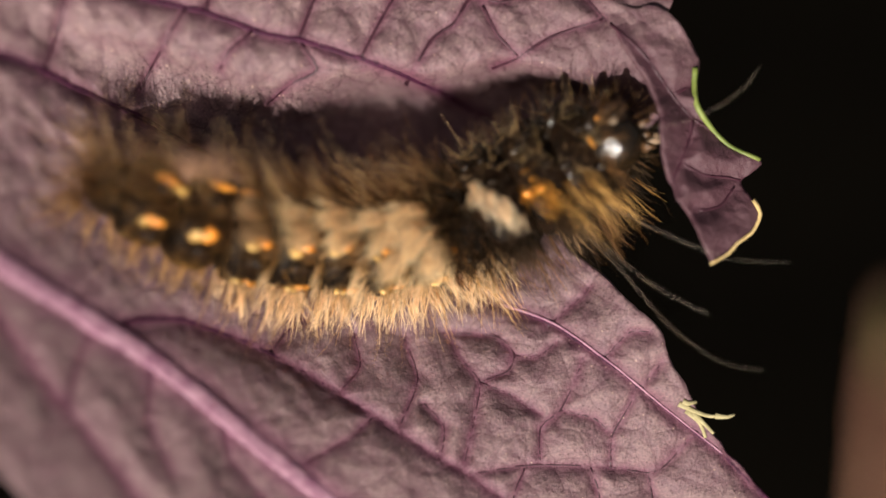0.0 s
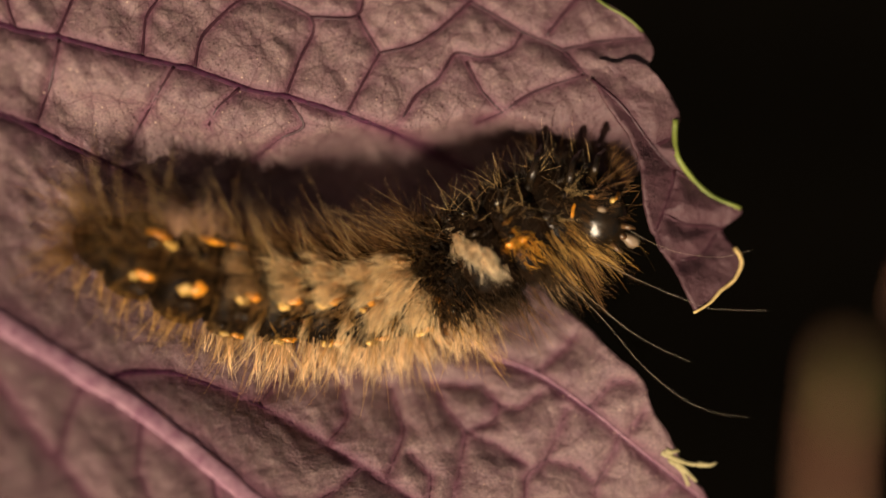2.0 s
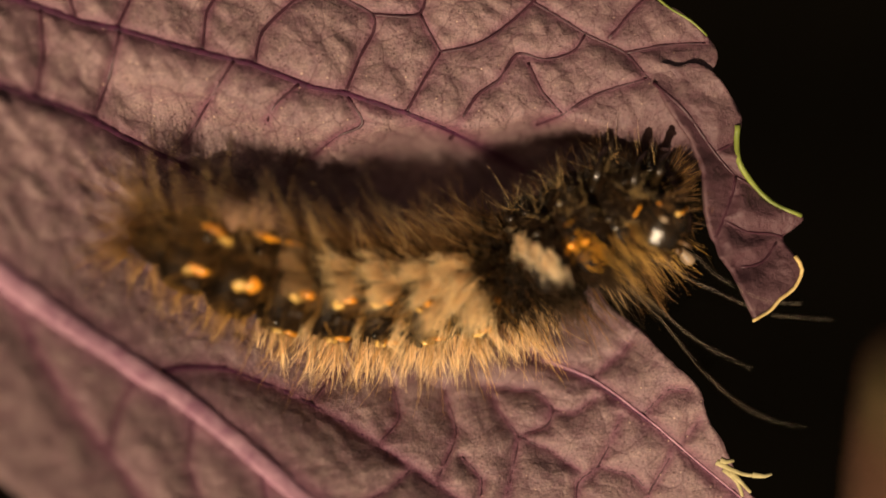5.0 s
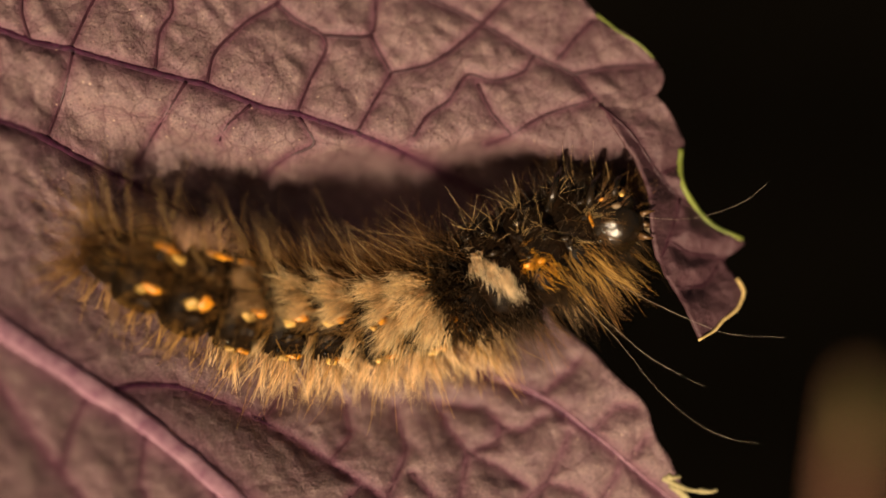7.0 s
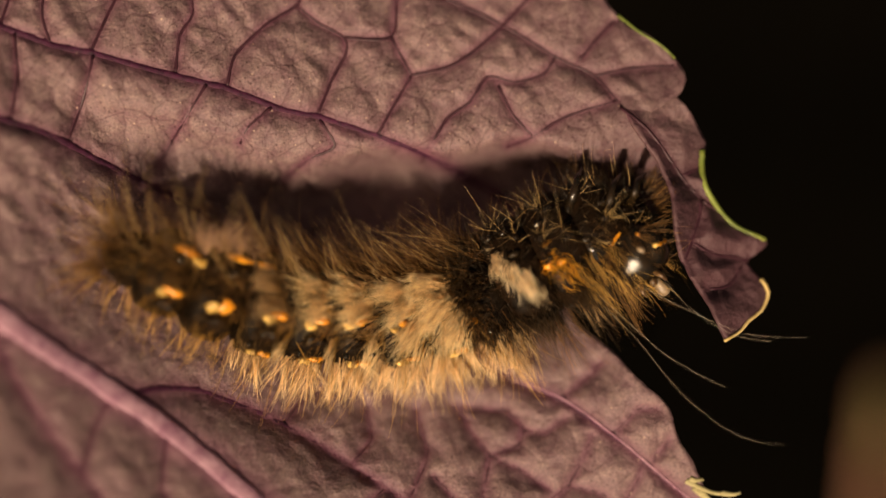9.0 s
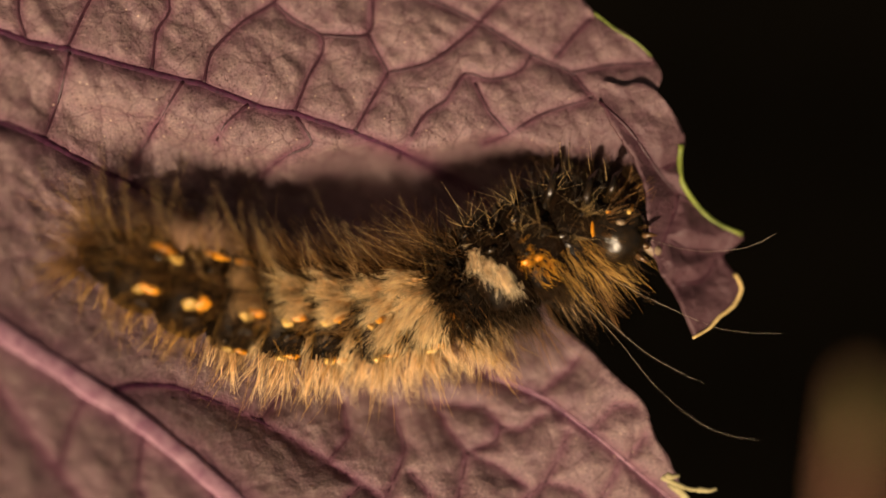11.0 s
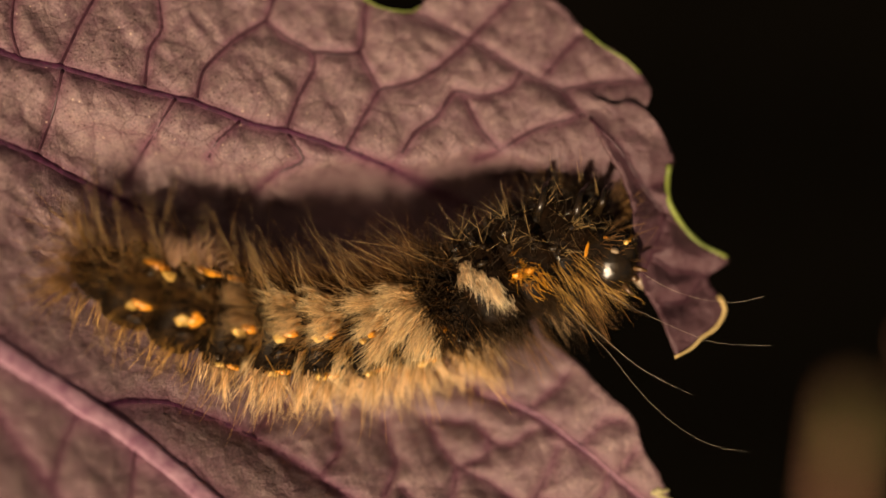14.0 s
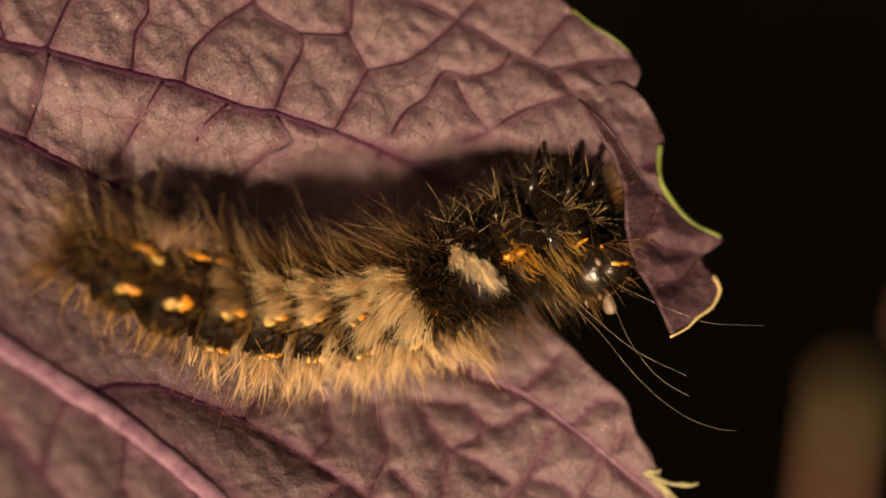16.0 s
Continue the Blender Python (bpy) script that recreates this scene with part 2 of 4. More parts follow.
def tube(points, radii, sides=8, flat=1.0, up=(0, 0, 1)):
    """Vertices and faces of a closed tapered tube along points; flat squeezes it along up."""
    pts = [Vector(p) for p in points]
    verts, faces = [], []
    n = len(pts)
    for i, p in enumerate(pts):
        t = (pts[min(i + 1, n - 1)] - pts[max(i - 1, 0)]).normalized()
        side = t.cross(Vector(up[i] if hasattr(up[0], "__len__") else up))
        side = side.normalized() if side.length > 1e-6 else Vector((1, 0, 0))
        top = side.cross(t).normalized()
        r = radii[i] if hasattr(radii, "__len__") else radii
        for k in range(sides):
            a = 2 * math.pi * k / sides
            verts.append(p + side * (r * math.cos(a)) + top * (r * flat * math.sin(a)))
    for i in range(n - 1):
        for k in range(sides):
            a, b = i * sides + k, i * sides + (k + 1) % sides
            faces.append((a, b, b + sides, a + sides))
    faces += [tuple(range(sides - 1, -1, -1)), tuple(range((n - 1) * sides, n * sides))]
    return verts, faces


def blob(size, centre, normal, along, seed=0, rough=0.22, seg=14, rings=9):
    """A lumpy ellipsoid bmesh: size along (along, across, normal)."""
    bm = bmesh.new()
    bmesh.ops.create_uvsphere(bm, u_segments=seg, v_segments=rings, radius=1.0)
    n = Vector(normal).normalized()
    x = Vector(along)
    x = (x - n * x.dot(n)).normalized()
    y = n.cross(x)
    for v in bm.verts:
        k = 1 + rough * noise.noise(v.co * 1.7 + Vector((seed * 3.1, seed, 0))) + 0.7 * rough * noise.noise(v.co * 4 + Vector((seed, seed * 2.3, 5)))
        c = v.co * k
        v.co = Vector(centre) + x * (c.x * size[0]) + y * (c.y * size[1]) + n * (c.z * size[2])
    return bm


def hairs(name, parent, roots, ways, lengths, material, radius=1.1, bend=(0, 0, 0), rows=5, label="", wild=0.12):
    """One tuft: tapered three-sided hairs from roots along ways (arrays), each a little bent."""
    roots, ways, lengths = np.array(roots, float), np.array(ways, float), np.array(lengths, float)
    n = len(roots)
    ways = ways / np.linalg.norm(ways, axis=1, keepdims=True)
    bent = np.array(bend, float) + rng.normal(0, wild, (n, 3))
    ref = np.where(np.abs(ways[:, 2:3]) < 0.8, np.array([[0, 0, 1.0]]), np.array([[1.0, 0, 0]]))
    s1 = np.cross(ways, ref)
    s1 /= np.linalg.norm(s1, axis=1, keepdims=True)
    s2 = np.cross(ways, s1)
    thick = 0.72 * radius * UNIT * rng.uniform(0.7, 1.25, n)
    verts = np.zeros((n, rows, 3, 3))
    for i in range(rows):
        t = i / (rows - 1)
        mid = roots + ways * (lengths * t)[:, None] + bent * (lengths * t * t)[:, None]
        r = thick * (1 - 0.85 * t ** 1.5)
        for k in range(3):
            a = 2 * math.pi * k / 3
            verts[:, i, k] = mid + s1 * (r * math.cos(a))[:, None] + s2 * (r * math.sin(a))[:, None]
    base = (np.arange(n) * rows * 3)[:, None, None]
    i, k = np.meshgrid(np.arange(rows - 1), np.arange(3), indexing="ij")
    a, b = i * 3 + k, i * 3 + (k + 1) % 3
    quad = np.stack([a, b, b + 3, a + 3], -1).reshape(1, -1, 4)
    faces = (base + quad).reshape(-1, 4)
    ob = mesh_object(name, verts.reshape(-1, 3).tolist(), faces.tolist(), material, parent, label)
    at = ob.data.attributes.new("along", "FLOAT", "POINT")
    at.data.foreach_set("value", np.tile(np.repeat(np.arange(rows) / (rows - 1), 3), n))
    return ob


# ---------------------------------------------------------------- the leaf: relief
# the line on which the caterpillar lies
AXIS = [(228, 455), (300, 482), (385, 515), (470, 540), (552, 552), (632, 556), (710, 553), (785, 538), (855, 512), (922, 478), (990, 440), (1052, 408), (1106, 392)]
MIDRIB = [(-620, 130), (-420, 275), (-200, 420), (-60, 515), (0, 558), (100, 627), (200, 690), (300, 758), (400, 838), (500, 924), (620, 1025), (800, 1180), (900, 1270)]
UPPER_VEIN = [(-420, -80), (-200, -10), (0, 50), (100, 84), (160, 95), (300, 134), (401, 157), (500, 195), (560, 206), (667, 240), (750, 272), (850, 325), (960, 395)]
MIDDLE_VEIN = [(-420, 60), (-200, 130), (0, 212), (60, 230), (110, 250), (190, 293), (300, 345), (520, 470), (700, 570), (905, 668), (1000, 706), (1100, 778), (1200, 862), (1290, 935), (1400, 1050)]
LOWER_VEIN = [(235, 700), (290, 688), (350, 690), (450, 725), (500, 748), (600, 806), (700, 870), (780, 925), (850, 965), (960, 1050), (1100, 1170)]
OUTER_VEIN = [(-30, 560), (40, 690), (100, 778), (180, 880), (260, 985), (380, 1130)]
FINE_VEINS = [
    [(160, 95), (195, 20), (230, -40), (300, -120)],
    [(310, 134), (318, 65), (340, 28), (335, -30)],
    [(401, 157), (415, 100), (470, 45), (525, 10), (540, -40), (530, -110)],
    [(560, 206), (585, 145), (610, 97), (608, 68), (560, 40), (525, 12)],
    [(608, 68), (690, 66), (700, 0), (708, -40)],
    [(690, 66), (727, 133)],
    [(667, 240), (700, 180), (727, 133)],
    [(727, 133), (800, 115), (870, 62), (925, 5), (990, -60)],
    [(745, 285), (790, 210), (830, 180), (862, 135), (910, 145), (960, 130), (980, 100)],
    [(895, 258), (940, 240), (1000, 205), (1088, 176)],
    [(780, -5), (860, 30), (930, 68), (985, 102), (1050, 132), (1092, 178)],
    [(1050, 132), (1120, 118), (1190, 114)],
    [(1020, 108), (1060, 60), (1085, 35)],
    [(90, 82), (75, 30), (80, -40)],
    [(0, 50), (25, -20), (60, -100)],
    [(165, 100), (150, 170), (122, 252)],
    [(25, 62), (32, 140), (20, 215)],
    [(365, 150), (320, 225), (285, 290)],
    [(480, 190), (440, 225), (425, 255)],
    [(565, 212), (592, 258), (545, 282), (505, 318)],
    [(880, 150), (905, 200), (940, 238)],
    [(505, 748), (535, 710), (560, 690)],
    [(625, 818), (660, 775), (650, 720)],
    [(728, 880), (760, 800), (738, 725)],
    [(800, 935), (805, 880), (770, 840)],
    [(838, 955), (858, 865), (868, 805), (838, 765), (808, 718)],
    [(868, 805), (918, 785), (928, 755), (898, 725), (818, 718)],
    [(868, 805), (918, 825), (975, 862)],
    [(928, 758), (968, 762), (1003, 735)],
    [(850, 965), (958, 950), (1088, 955), (1170, 965), (1213, 930), (1245, 895)],
    [(972, 950), (973, 885), (1008, 855), (1033, 805), (1048, 765)],
    [(1095, 955), (1098, 900), (1130, 845), (1140, 815)],
    [(1008, 855), (1068, 870), (1098, 900)],
    [(985, 710), (1050, 655), (1062, 640)],
    [(1085, 765), (1130, 720), (1165, 720)],
    [(1150, 815), (1185, 775)],
    [(300, 760), (290, 860), (330, 960)],
    [(420, 840), (430, 930), (500, 1020)],
    [(150, 840), (170, 760), (200, 700)],
    [(560, 945), (640, 900), (680, 865)],
    [(1060, 955), (1075, 1010), (1050, 1080)],
    [(945, 955), (925, 1010), (960, 1050)],
    [(1160, 965), (1180, 1040), (1260, 1060)],
]
FLAP_VEINS = [
    [(1096, 186), (1150, 232), (1204, 308), (1240, 350)],
    [(1240, 350), (1236, 378), (1222, 425), (1208, 462)],
    [(1222, 425), (1262, 446), (1296, 450), (1322, 456)],
    [(1204, 308), (1232, 294), (1246, 290)],
    [(1250, 508), (1288, 500), (1312, 466)],
    [(1240, 350), (1275, 372), (1300, 390)],
]
MAJOR = [MIDRIB, UPPER_VEIN, MIDDLE_VEIN, LOWER_VEIN, OUTER_VEIN]


def to_lines(u, v, lines):
    """Distance from plan points to the nearest of some lines."""
    best = np.full(np.shape(u), 1e9)
    for line in lines:
        p = np.array(line, float)
        for a, b in zip(p[:-1], p[1:]):
            d = b - a
            t = np.clip(((u - a[0]) * d[0] + (v - a[1]) * d[1]) / (d @ d), 0, 1)
            best = np.minimum(best, np.hypot(u - a[0] - t * d[0], v - a[1] - t * d[1]))
    return best


def softplus(x, k):
    return np.log1p(np.exp(np.clip(x / k, -40, 40))) * k


def valley(u, v):
    """The leaf's large form in mm: a trough in which the caterpillar lies."""
    x, y = (u - 784) * 0.0306, (441 - v) * 0.0306
    south = v - np.interp(u, [p[0] for p in AXIS], [p[1] for p in AXIS])
    soft = np.maximum(1 / (1 + np.exp(-np.clip(south / 30, -40, 40))), 1 / (1 + np.exp(np.clip((u - 190) / 25, -40, 40))))
    near = np.exp(-(to_lines(u, v, [AXIS]) / (110 + 85 * soft)) ** (3 - 0.8 * soft))
    over = 0.308 * u - 0.952 * (v - 50) - 90 / (1 + np.exp(-(u - 850) / 38))       # how far north of the upper vein
    bed = np.where(south < 0, 1 / (1 + np.exp(np.clip((over + 80 - 82 / (1 + np.exp(-(u - 620) / 35))) / (16 - 8 / (1 + np.exp(-(u - 620) / 35))), -40, 40))), np.exp(-(np.clip(south, 0, None) / 270) ** 2.2))
    bed = bed / (1 + np.exp(-(u - 150) / 45)) / (1 + np.exp((u - 1110) / 26))
    bed = bed * (1 + 0.5 / (1 + np.exp(np.clip((south + 85) / 14, -40, 40))))
    depth = 2.0 + 1.5 / (1 + np.exp(-(u - 440) / 60))
    return 0.145 * softplus(-x - 4, 2) + 0.25 * softplus(-0.6 * x - 0.8 * y - 7.5, 2.5) - 0.02 * softplus(x - 8, 2) - 0.21 * softplus(y - 6.5, 2) - 0.13 * softplus(-y - 6, 2) / (1 + np.exp(-x / 4)) - depth * np.maximum(near, bed)


def height(u, v, veins=None):
    """The leaf's upper face in metres."""
    u, v = np.asarray(u, float), np.asarray(v, float)
    d = to_lines(u, v, MAJOR[1:] + FINE_VEINS)
    rib = to_lines(u, v, MAJOR[:1])
    low = np.clip((v - 560) / 150, 0, 1)
    west = np.clip((640 - u) / 360, 0, 1) * np.clip((v - 380) / 120, 0, 1)
    smooth = 1 - 0.95 * np.exp(-(rib / 55) ** 2)
    under = 1 / (1 + np.exp(-np.clip((0.94 * (u - 1140) - 0.34 * (v - 205)) / 9, -40, 40))) / (1 + np.exp(-np.clip((v - 212) / 7, -40, 40)))
    z = valley(u, v) - 0.9 * under + smooth * (0.38 - 0.06 * low - 0.06 * west) * (1 - np.exp(-(d / (17 + 34 * west)) ** 1.3)) + 0.18 * smooth * low * np.minimum(d, 45) / 45
    z += 0.20 * np.exp(-(rib / 40) ** 2)
    z += 1.0 * np.exp(-((u - 452) / 42) ** 2 - ((v - 300) / 46) ** 2) + 0.7 * np.exp(-((u - 372) / 30) ** 2 - ((v - 335) / 40) ** 2) + 0.5 * np.exp(-((u - 545) / 50) ** 2 - ((v - 300) / 30) ** 2)
    z += smooth * ((0.12 - 0.06 * np.maximum(low, west)) * vnoise(u / 60, v / 60) + (0.06 - 0.02 * low - 0.02 * west) * vnoise(u / 28 + 9, v / 28) + 0.02 * vnoise(u / 10, v / 10))
    fold = vnoise((0.6 * u + 0.8 * v) / 52, (0.8 * u - 0.6 * v) / 19 + 0.8 * vnoise(u / 45, v / 45))
    z += (0.15 - 0.10 * np.maximum(low, west)) * smooth * fold * (1 - np.exp(-(d / 14) ** 2))      # fine folds across the cells
    return z * MM


def flap_height(u, v):
    """The torn tip beyond the crease hangs down and bulges between its creases."""
    u, v = np.asarray(u, float), np.asarray(v, float)
    d = to_lines(u, v, FLAP_VEINS)
    out = softplus(0.94 * (u - 1110) - 0.34 * (v - 205), 12)
    z = 0.72 - 0.0175 * out + (0.45 + 0.35 * np.clip((v - 230) / 80, 0, 1)) * (1 - np.exp(-(d / 24) ** 1.6)) + 0.08 * vnoise(u / 22, v / 22) + 0.04 * vnoise(u / 9, v / 9)
    k = np.clip((v - 176) / 55, 0, 1)
    k = k * k * (3 - 2 * k)
    return z * MM * k + (height(u, v) - 0.00012) * (1 - k)


def sheet(name, outline, zfun, step, veins, parent, label=""):
    """A leaf blade inside an outline, on a fine triangle net, with thickness."""
    o = np.array(outline)
    lo, hi = o.min(0), o.max(0)
    gu, gv = np.meshgrid(np.arange(lo[0], hi[0], step), np.arange(lo[1], hi[1], step * 0.87))
    gu = gu + (np.arange(gu.shape[0]) % 2)[:, None] * step / 2
    gu, gv = gu.ravel(), gv.ravel()
    inside = np.zeros(len(gu), bool)
    near = np.full(len(gu), 1e9)
    for a, b in zip(o, np.roll(o, -1, 0)):
        cross = (a[1] > gv) != (b[1] > gv)
        with np.errstate(divide="ignore", invalid="ignore"):
            inside ^= cross & (gu < (b[0] - a[0]) * (gv - a[1]) / (b[1] - a[1]) + a[0])
        d = b - a
        t = np.clip(((gu - a[0]) * d[0] + (gv - a[1]) * d[1]) / (d @ d + 1e-9), 0, 1)
        near = np.minimum(near, np.hypot(gu - a[0] - t * d[0], gv - a[1] - t * d[1]))
    keep = inside & (near > step * 0.5)
    pts = [Vector(p) for p in o] + [Vector(p) for p in np.stack([gu[keep], gv[keep]], 1)]
    got = geometry.delaunay_2d_cdt(pts, [], [list(range(len(o)))], 1, 1e-4)
    uv = np.array([(p.x, p.y) for p in got[0]])
    z = zfun(uv[:, 0], uv[:, 1])
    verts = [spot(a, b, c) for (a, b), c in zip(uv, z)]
    ob = mesh_object(name, verts, [tuple(f) for f in got[2]], LEAF, parent, label)
    bm = bmesh.new()
    bm.from_mesh(ob.data)
    bmesh.ops.recalc_face_normals(bm, faces=bm.faces)
    if sum(f.normal.z for f in bm.faces) < 0:
        bmesh.ops.reverse_faces(bm, faces=bm.faces)
    bm.to_mesh(ob.data)
    bm.free()
    d = to_lines(uv[:, 0], uv[:, 1], veins)
    at = ob.data.attributes.new("vein", "FLOAT", "POINT")
    at.data.foreach_set("value", np.maximum(0.8 * np.exp(-(d / 9) ** 1.5), 0.8 * np.exp(-(to_lines(uv[:, 0], uv[:, 1], MAJOR[1:]) / 15) ** 2)))
    ribs = ob.data.attributes.new("rib", "FLOAT", "POINT")
    ribs.data.foreach_set("value", 0.9 * np.exp(-(to_lines(uv[:, 0], uv[:, 1], [MIDRIB]) / 30) ** 2))
    calm = ob.data.attributes.new("calm", "FLOAT", "POINT")
    calm.data.foreach_set("value", np.clip((uv[:, 1] - 480) / 200, 0, 0.85) * np.clip((900 - uv[:, 0]) / 250, 0.2, 1) + (0.6 if name == "torn_tip" else 0.0))
    tip_tone = ob.data.attributes.new("tip_tone", "FLOAT", "POINT")       # mixes in a darker purple towards the east and on the torn tip
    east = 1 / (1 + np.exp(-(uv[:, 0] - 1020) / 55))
    tip_tone.data.foreach_set("value", (0.45 + 0.45 * np.clip((uv[:, 1] - 200) / 100, 0, 1)) * east * np.clip((560 - uv[:, 1]) / 60, 0 if name == "blade" else 1, 1))
    so = ob.modifiers.new("thickness", "SOLIDIFY")
    so.thickness, so.offset = 0.00022, -1
    return ob


def ragged(points, amount, step=9.0):
    """A closed outline with small uneven teeth."""
    p = smooth_line(points, step, True)
    k = np.arange(len(p))
    q = np.roll(p, -1, 0) - np.roll(p, 1, 0)
    n = np.stack([q[:, 1], -q[:, 0]], 1) / (np.linalg.norm(q, axis=1, keepdims=True) + 1e-9)
    return p + n * (amount * (vnoise(k / 3.0, k * 0 + 3.3) + 0.5 * vnoise(k / 1.3, k * 0 + 8.1)))[:, None]


BLADE = [(674, -42), (734, -12), (784, -6), (800, -15), (824, -47), (850, -90), (900, -130), (960, -110), (990, -75), (1003, -48), (1054, -17),
         (1104, 38), (1164, 73), (1199, 108), (1210, 128), (1204, 160), (1182, 176), (1150, 205), (1178, 262), (1200, 330), (1150, 372), (1080, 385),
         (1020, 420), (995, 480), (1005, 545), (1043, 588), (1068, 605), (1138, 672), (1186, 725), (1195, 765), (1223, 805), (1243, 855), (1278, 905),
         (1388, 1045), (1480, 1200), (1350, 1330)]
BLADE_FAR = [(900, 1400), (500, 1330), (230, 1160), (100, 1028), (0, 918), (-165, 825), (-450, 700), (-640, 420), (-660, 100), (-520, -200), (-300, -400),
             (0, -420), (250, -330), (450, -180), (590, -85)]
FLAP = [(1092, 160), (1135, 156), (1184, 158), (1228, 206), (1248, 250), (1246, 300), (1263, 348), (1300, 390), (1357, 420), (1343, 440), (1322, 456),
        (1342, 482), (1358, 510), (1346, 544), (1318, 570), (1284, 596), (1264, 556), (1240, 512), (1212, 470), (1194, 400), (1188, 335), (1160, 275), (1118, 216)]

leaf = tagged(new("leaf"), "wrinkled purple leaf with dark veins and a chewed edge", "leaf")
leaf.location = spot(-640, 130, 0.006)


def on_leaf(ob, extra=None):
    """Parents a mesh, built in place, to the leaf or to a part of it."""
    top = extra or leaf
    ob.parent = top
    ob.data.transform(Matrix.Translation(-(top.matrix_basis.translation + (leaf.location if extra else Vector()))))
    return ob


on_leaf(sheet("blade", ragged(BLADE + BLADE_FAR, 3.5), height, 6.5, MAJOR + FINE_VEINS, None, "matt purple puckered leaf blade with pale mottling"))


def vein(name, line, width, lift, material, zfun, flat=0.7, label="", sides=8):
    p = smooth_line(line, 10)
    k = np.arange(len(p))
    p = p + np.stack([vnoise(k / 2.5, k * 0 + width), vnoise(k / 2.5, k * 0 + width + 7)], 1) * min(1.2, width * 0.2)
    z = zfun(p[:, 0], p[:, 1])
    n = 3 if width > 15 else 1
    z = np.convolve(np.pad(z, n, "edge"), np.full(2 * n + 1, 1 / (2 * n + 1)), "valid")
    taper = 1 - 0.45 * k / max(1, len(k) - 1)
    rad = width * UNIT * taper * (1 + 0.14 * min(1.0, 6 / width) * vnoise(k / 2.0, k * 0 + 5))
    up = (0, 0, 1)
    if width > 9:                               # broad ribs lie flat on the sloping blade
        a, b = p[:, 0], p[:, 1]
        dx, dy = (valley(a + 20, b) - valley(a - 20, b)) / 1.224, (valley(a, b - 20) - valley(a, b + 20)) / 1.224
        up = [(-gx, -gy, 1.0) for gx, gy in zip(dx, dy)]
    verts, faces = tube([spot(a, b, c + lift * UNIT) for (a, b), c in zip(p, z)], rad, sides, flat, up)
    return mesh_object(name, verts, faces, material, None, label)


on_leaf(vein("midrib", MIDRIB, 25, -0.5, VEIN_PALE, height, 0.2, "thick pale pink midrib", 12))
for line, w, m, l in ((UPPER_VEIN, 10, VEIN, -0.5), (MIDDLE_VEIN, 9.5, VEIN, -1), (LOWER_VEIN, 13, VEIN, -5), (OUTER_VEIN, 8, VEIN, -4)):
    on_leaf(vein("side_vein", line, w, l, m, height, 0.45, "purple raised side vein"))
for line in FINE_VEINS:
    low_line = line[0][1] > 560
    on_leaf(vein("cross_vein", line, 2.4 if low_line else 3.6, -0.2 if low_line else 0.7, VEIN_FINE, height, 0.5, "", 6))

# pale ridge along the lower run of the middle vein
on_leaf(vein("vein_ridge", [(908, 668), (1000, 704), (1100, 776), (1200, 860), (1290, 933)], 2.4, 2.5, VEIN_PALE, height, 0.7, "pale pink vein crest", 6))

# green rim of the upper edge, dried shred on the lower edge
on_leaf(vein("green_rim", [(1090, 25), (1125, 52), (1164, 76), (1192, 102)], 3, 0, GREEN_RIM, height, 0.8, "thin green leaf margin"))
on_leaf(vein("green_rim", [(676, -42), (734, -12), (784, -6), (800, -16)], 3, 0, GREEN_RIM, height, 0.8, "thin green leaf margin"))
shred = [[(1215, 846), (1240, 858), (1262, 866), (1282, 868)], [(1228, 858), (1252, 880), (1262, 905)], [(1278, 868), (1300, 870), (1312, 866)], [(1240, 862), (1262, 884), (1276, 898)], [(1222, 842), (1232, 846), (1246, 843)]]
for line in shred:
    on_leaf(vein("dry_shred", line, 5.5, 2, DRY_FIBRE, height, 0.5, "dried greyish torn fibre"))

# the torn tip, hinged at its crease
FLAP_AT = spot(1130, 225, 0.0009)
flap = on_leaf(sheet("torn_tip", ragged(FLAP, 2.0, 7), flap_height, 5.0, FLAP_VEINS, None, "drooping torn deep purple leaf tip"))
flap.data.transform(Matrix.Translation(leaf.location - FLAP_AT))
flap.location = FLAP_AT - leaf.location


def on_flap(ob):
    ob.parent = flap
    ob.data.transform(Matrix.Translation(-FLAP_AT))
    return ob


for line in FLAP_VEINS:
    on_flap(vein("cross_vein", line, 3.3, 0.0, VEIN_FINE, flap_height, 0.6, "", 6))
on_flap(vein("green_rim", [(1242, 262), (1242, 300), (1258, 346), (1296, 390), (1354, 420)], 6, 1, GREEN_RIM, flap_height, 0.8, "bright green leaf margin"))
on_flap(vein("dry_rim", [(1345, 488), (1358, 512), (1345, 545), (1322, 562), (1308, 580), (1279, 599)], 4.2, 2, DRY_RIM, flap_height, 0.7, "dried tan curled edge"))

# leaf stalk, running down to the soil
GROUND_Z = -0.26
root = spot(-620, 130, 0.009)
stem_line = [root, root + Vector((-0.012, 0.006, 0.001)), root + Vector((-0.03, 0.012, -0.02)), root + Vector((-0.038, 0.014, -0.10)), Vector((root.x - 0.04, root.y + 0.015, GROUND_Z - 0.004))]
sv, sf = tube([Vector(p) for p in smooth_line([tuple(p) for p in stem_line], 0.004)], 0.0011, 10)
on_leaf(mesh_object("leaf_stalk", sv, sf, VEIN_PALE, None, "pinkish purple leaf stalk"))

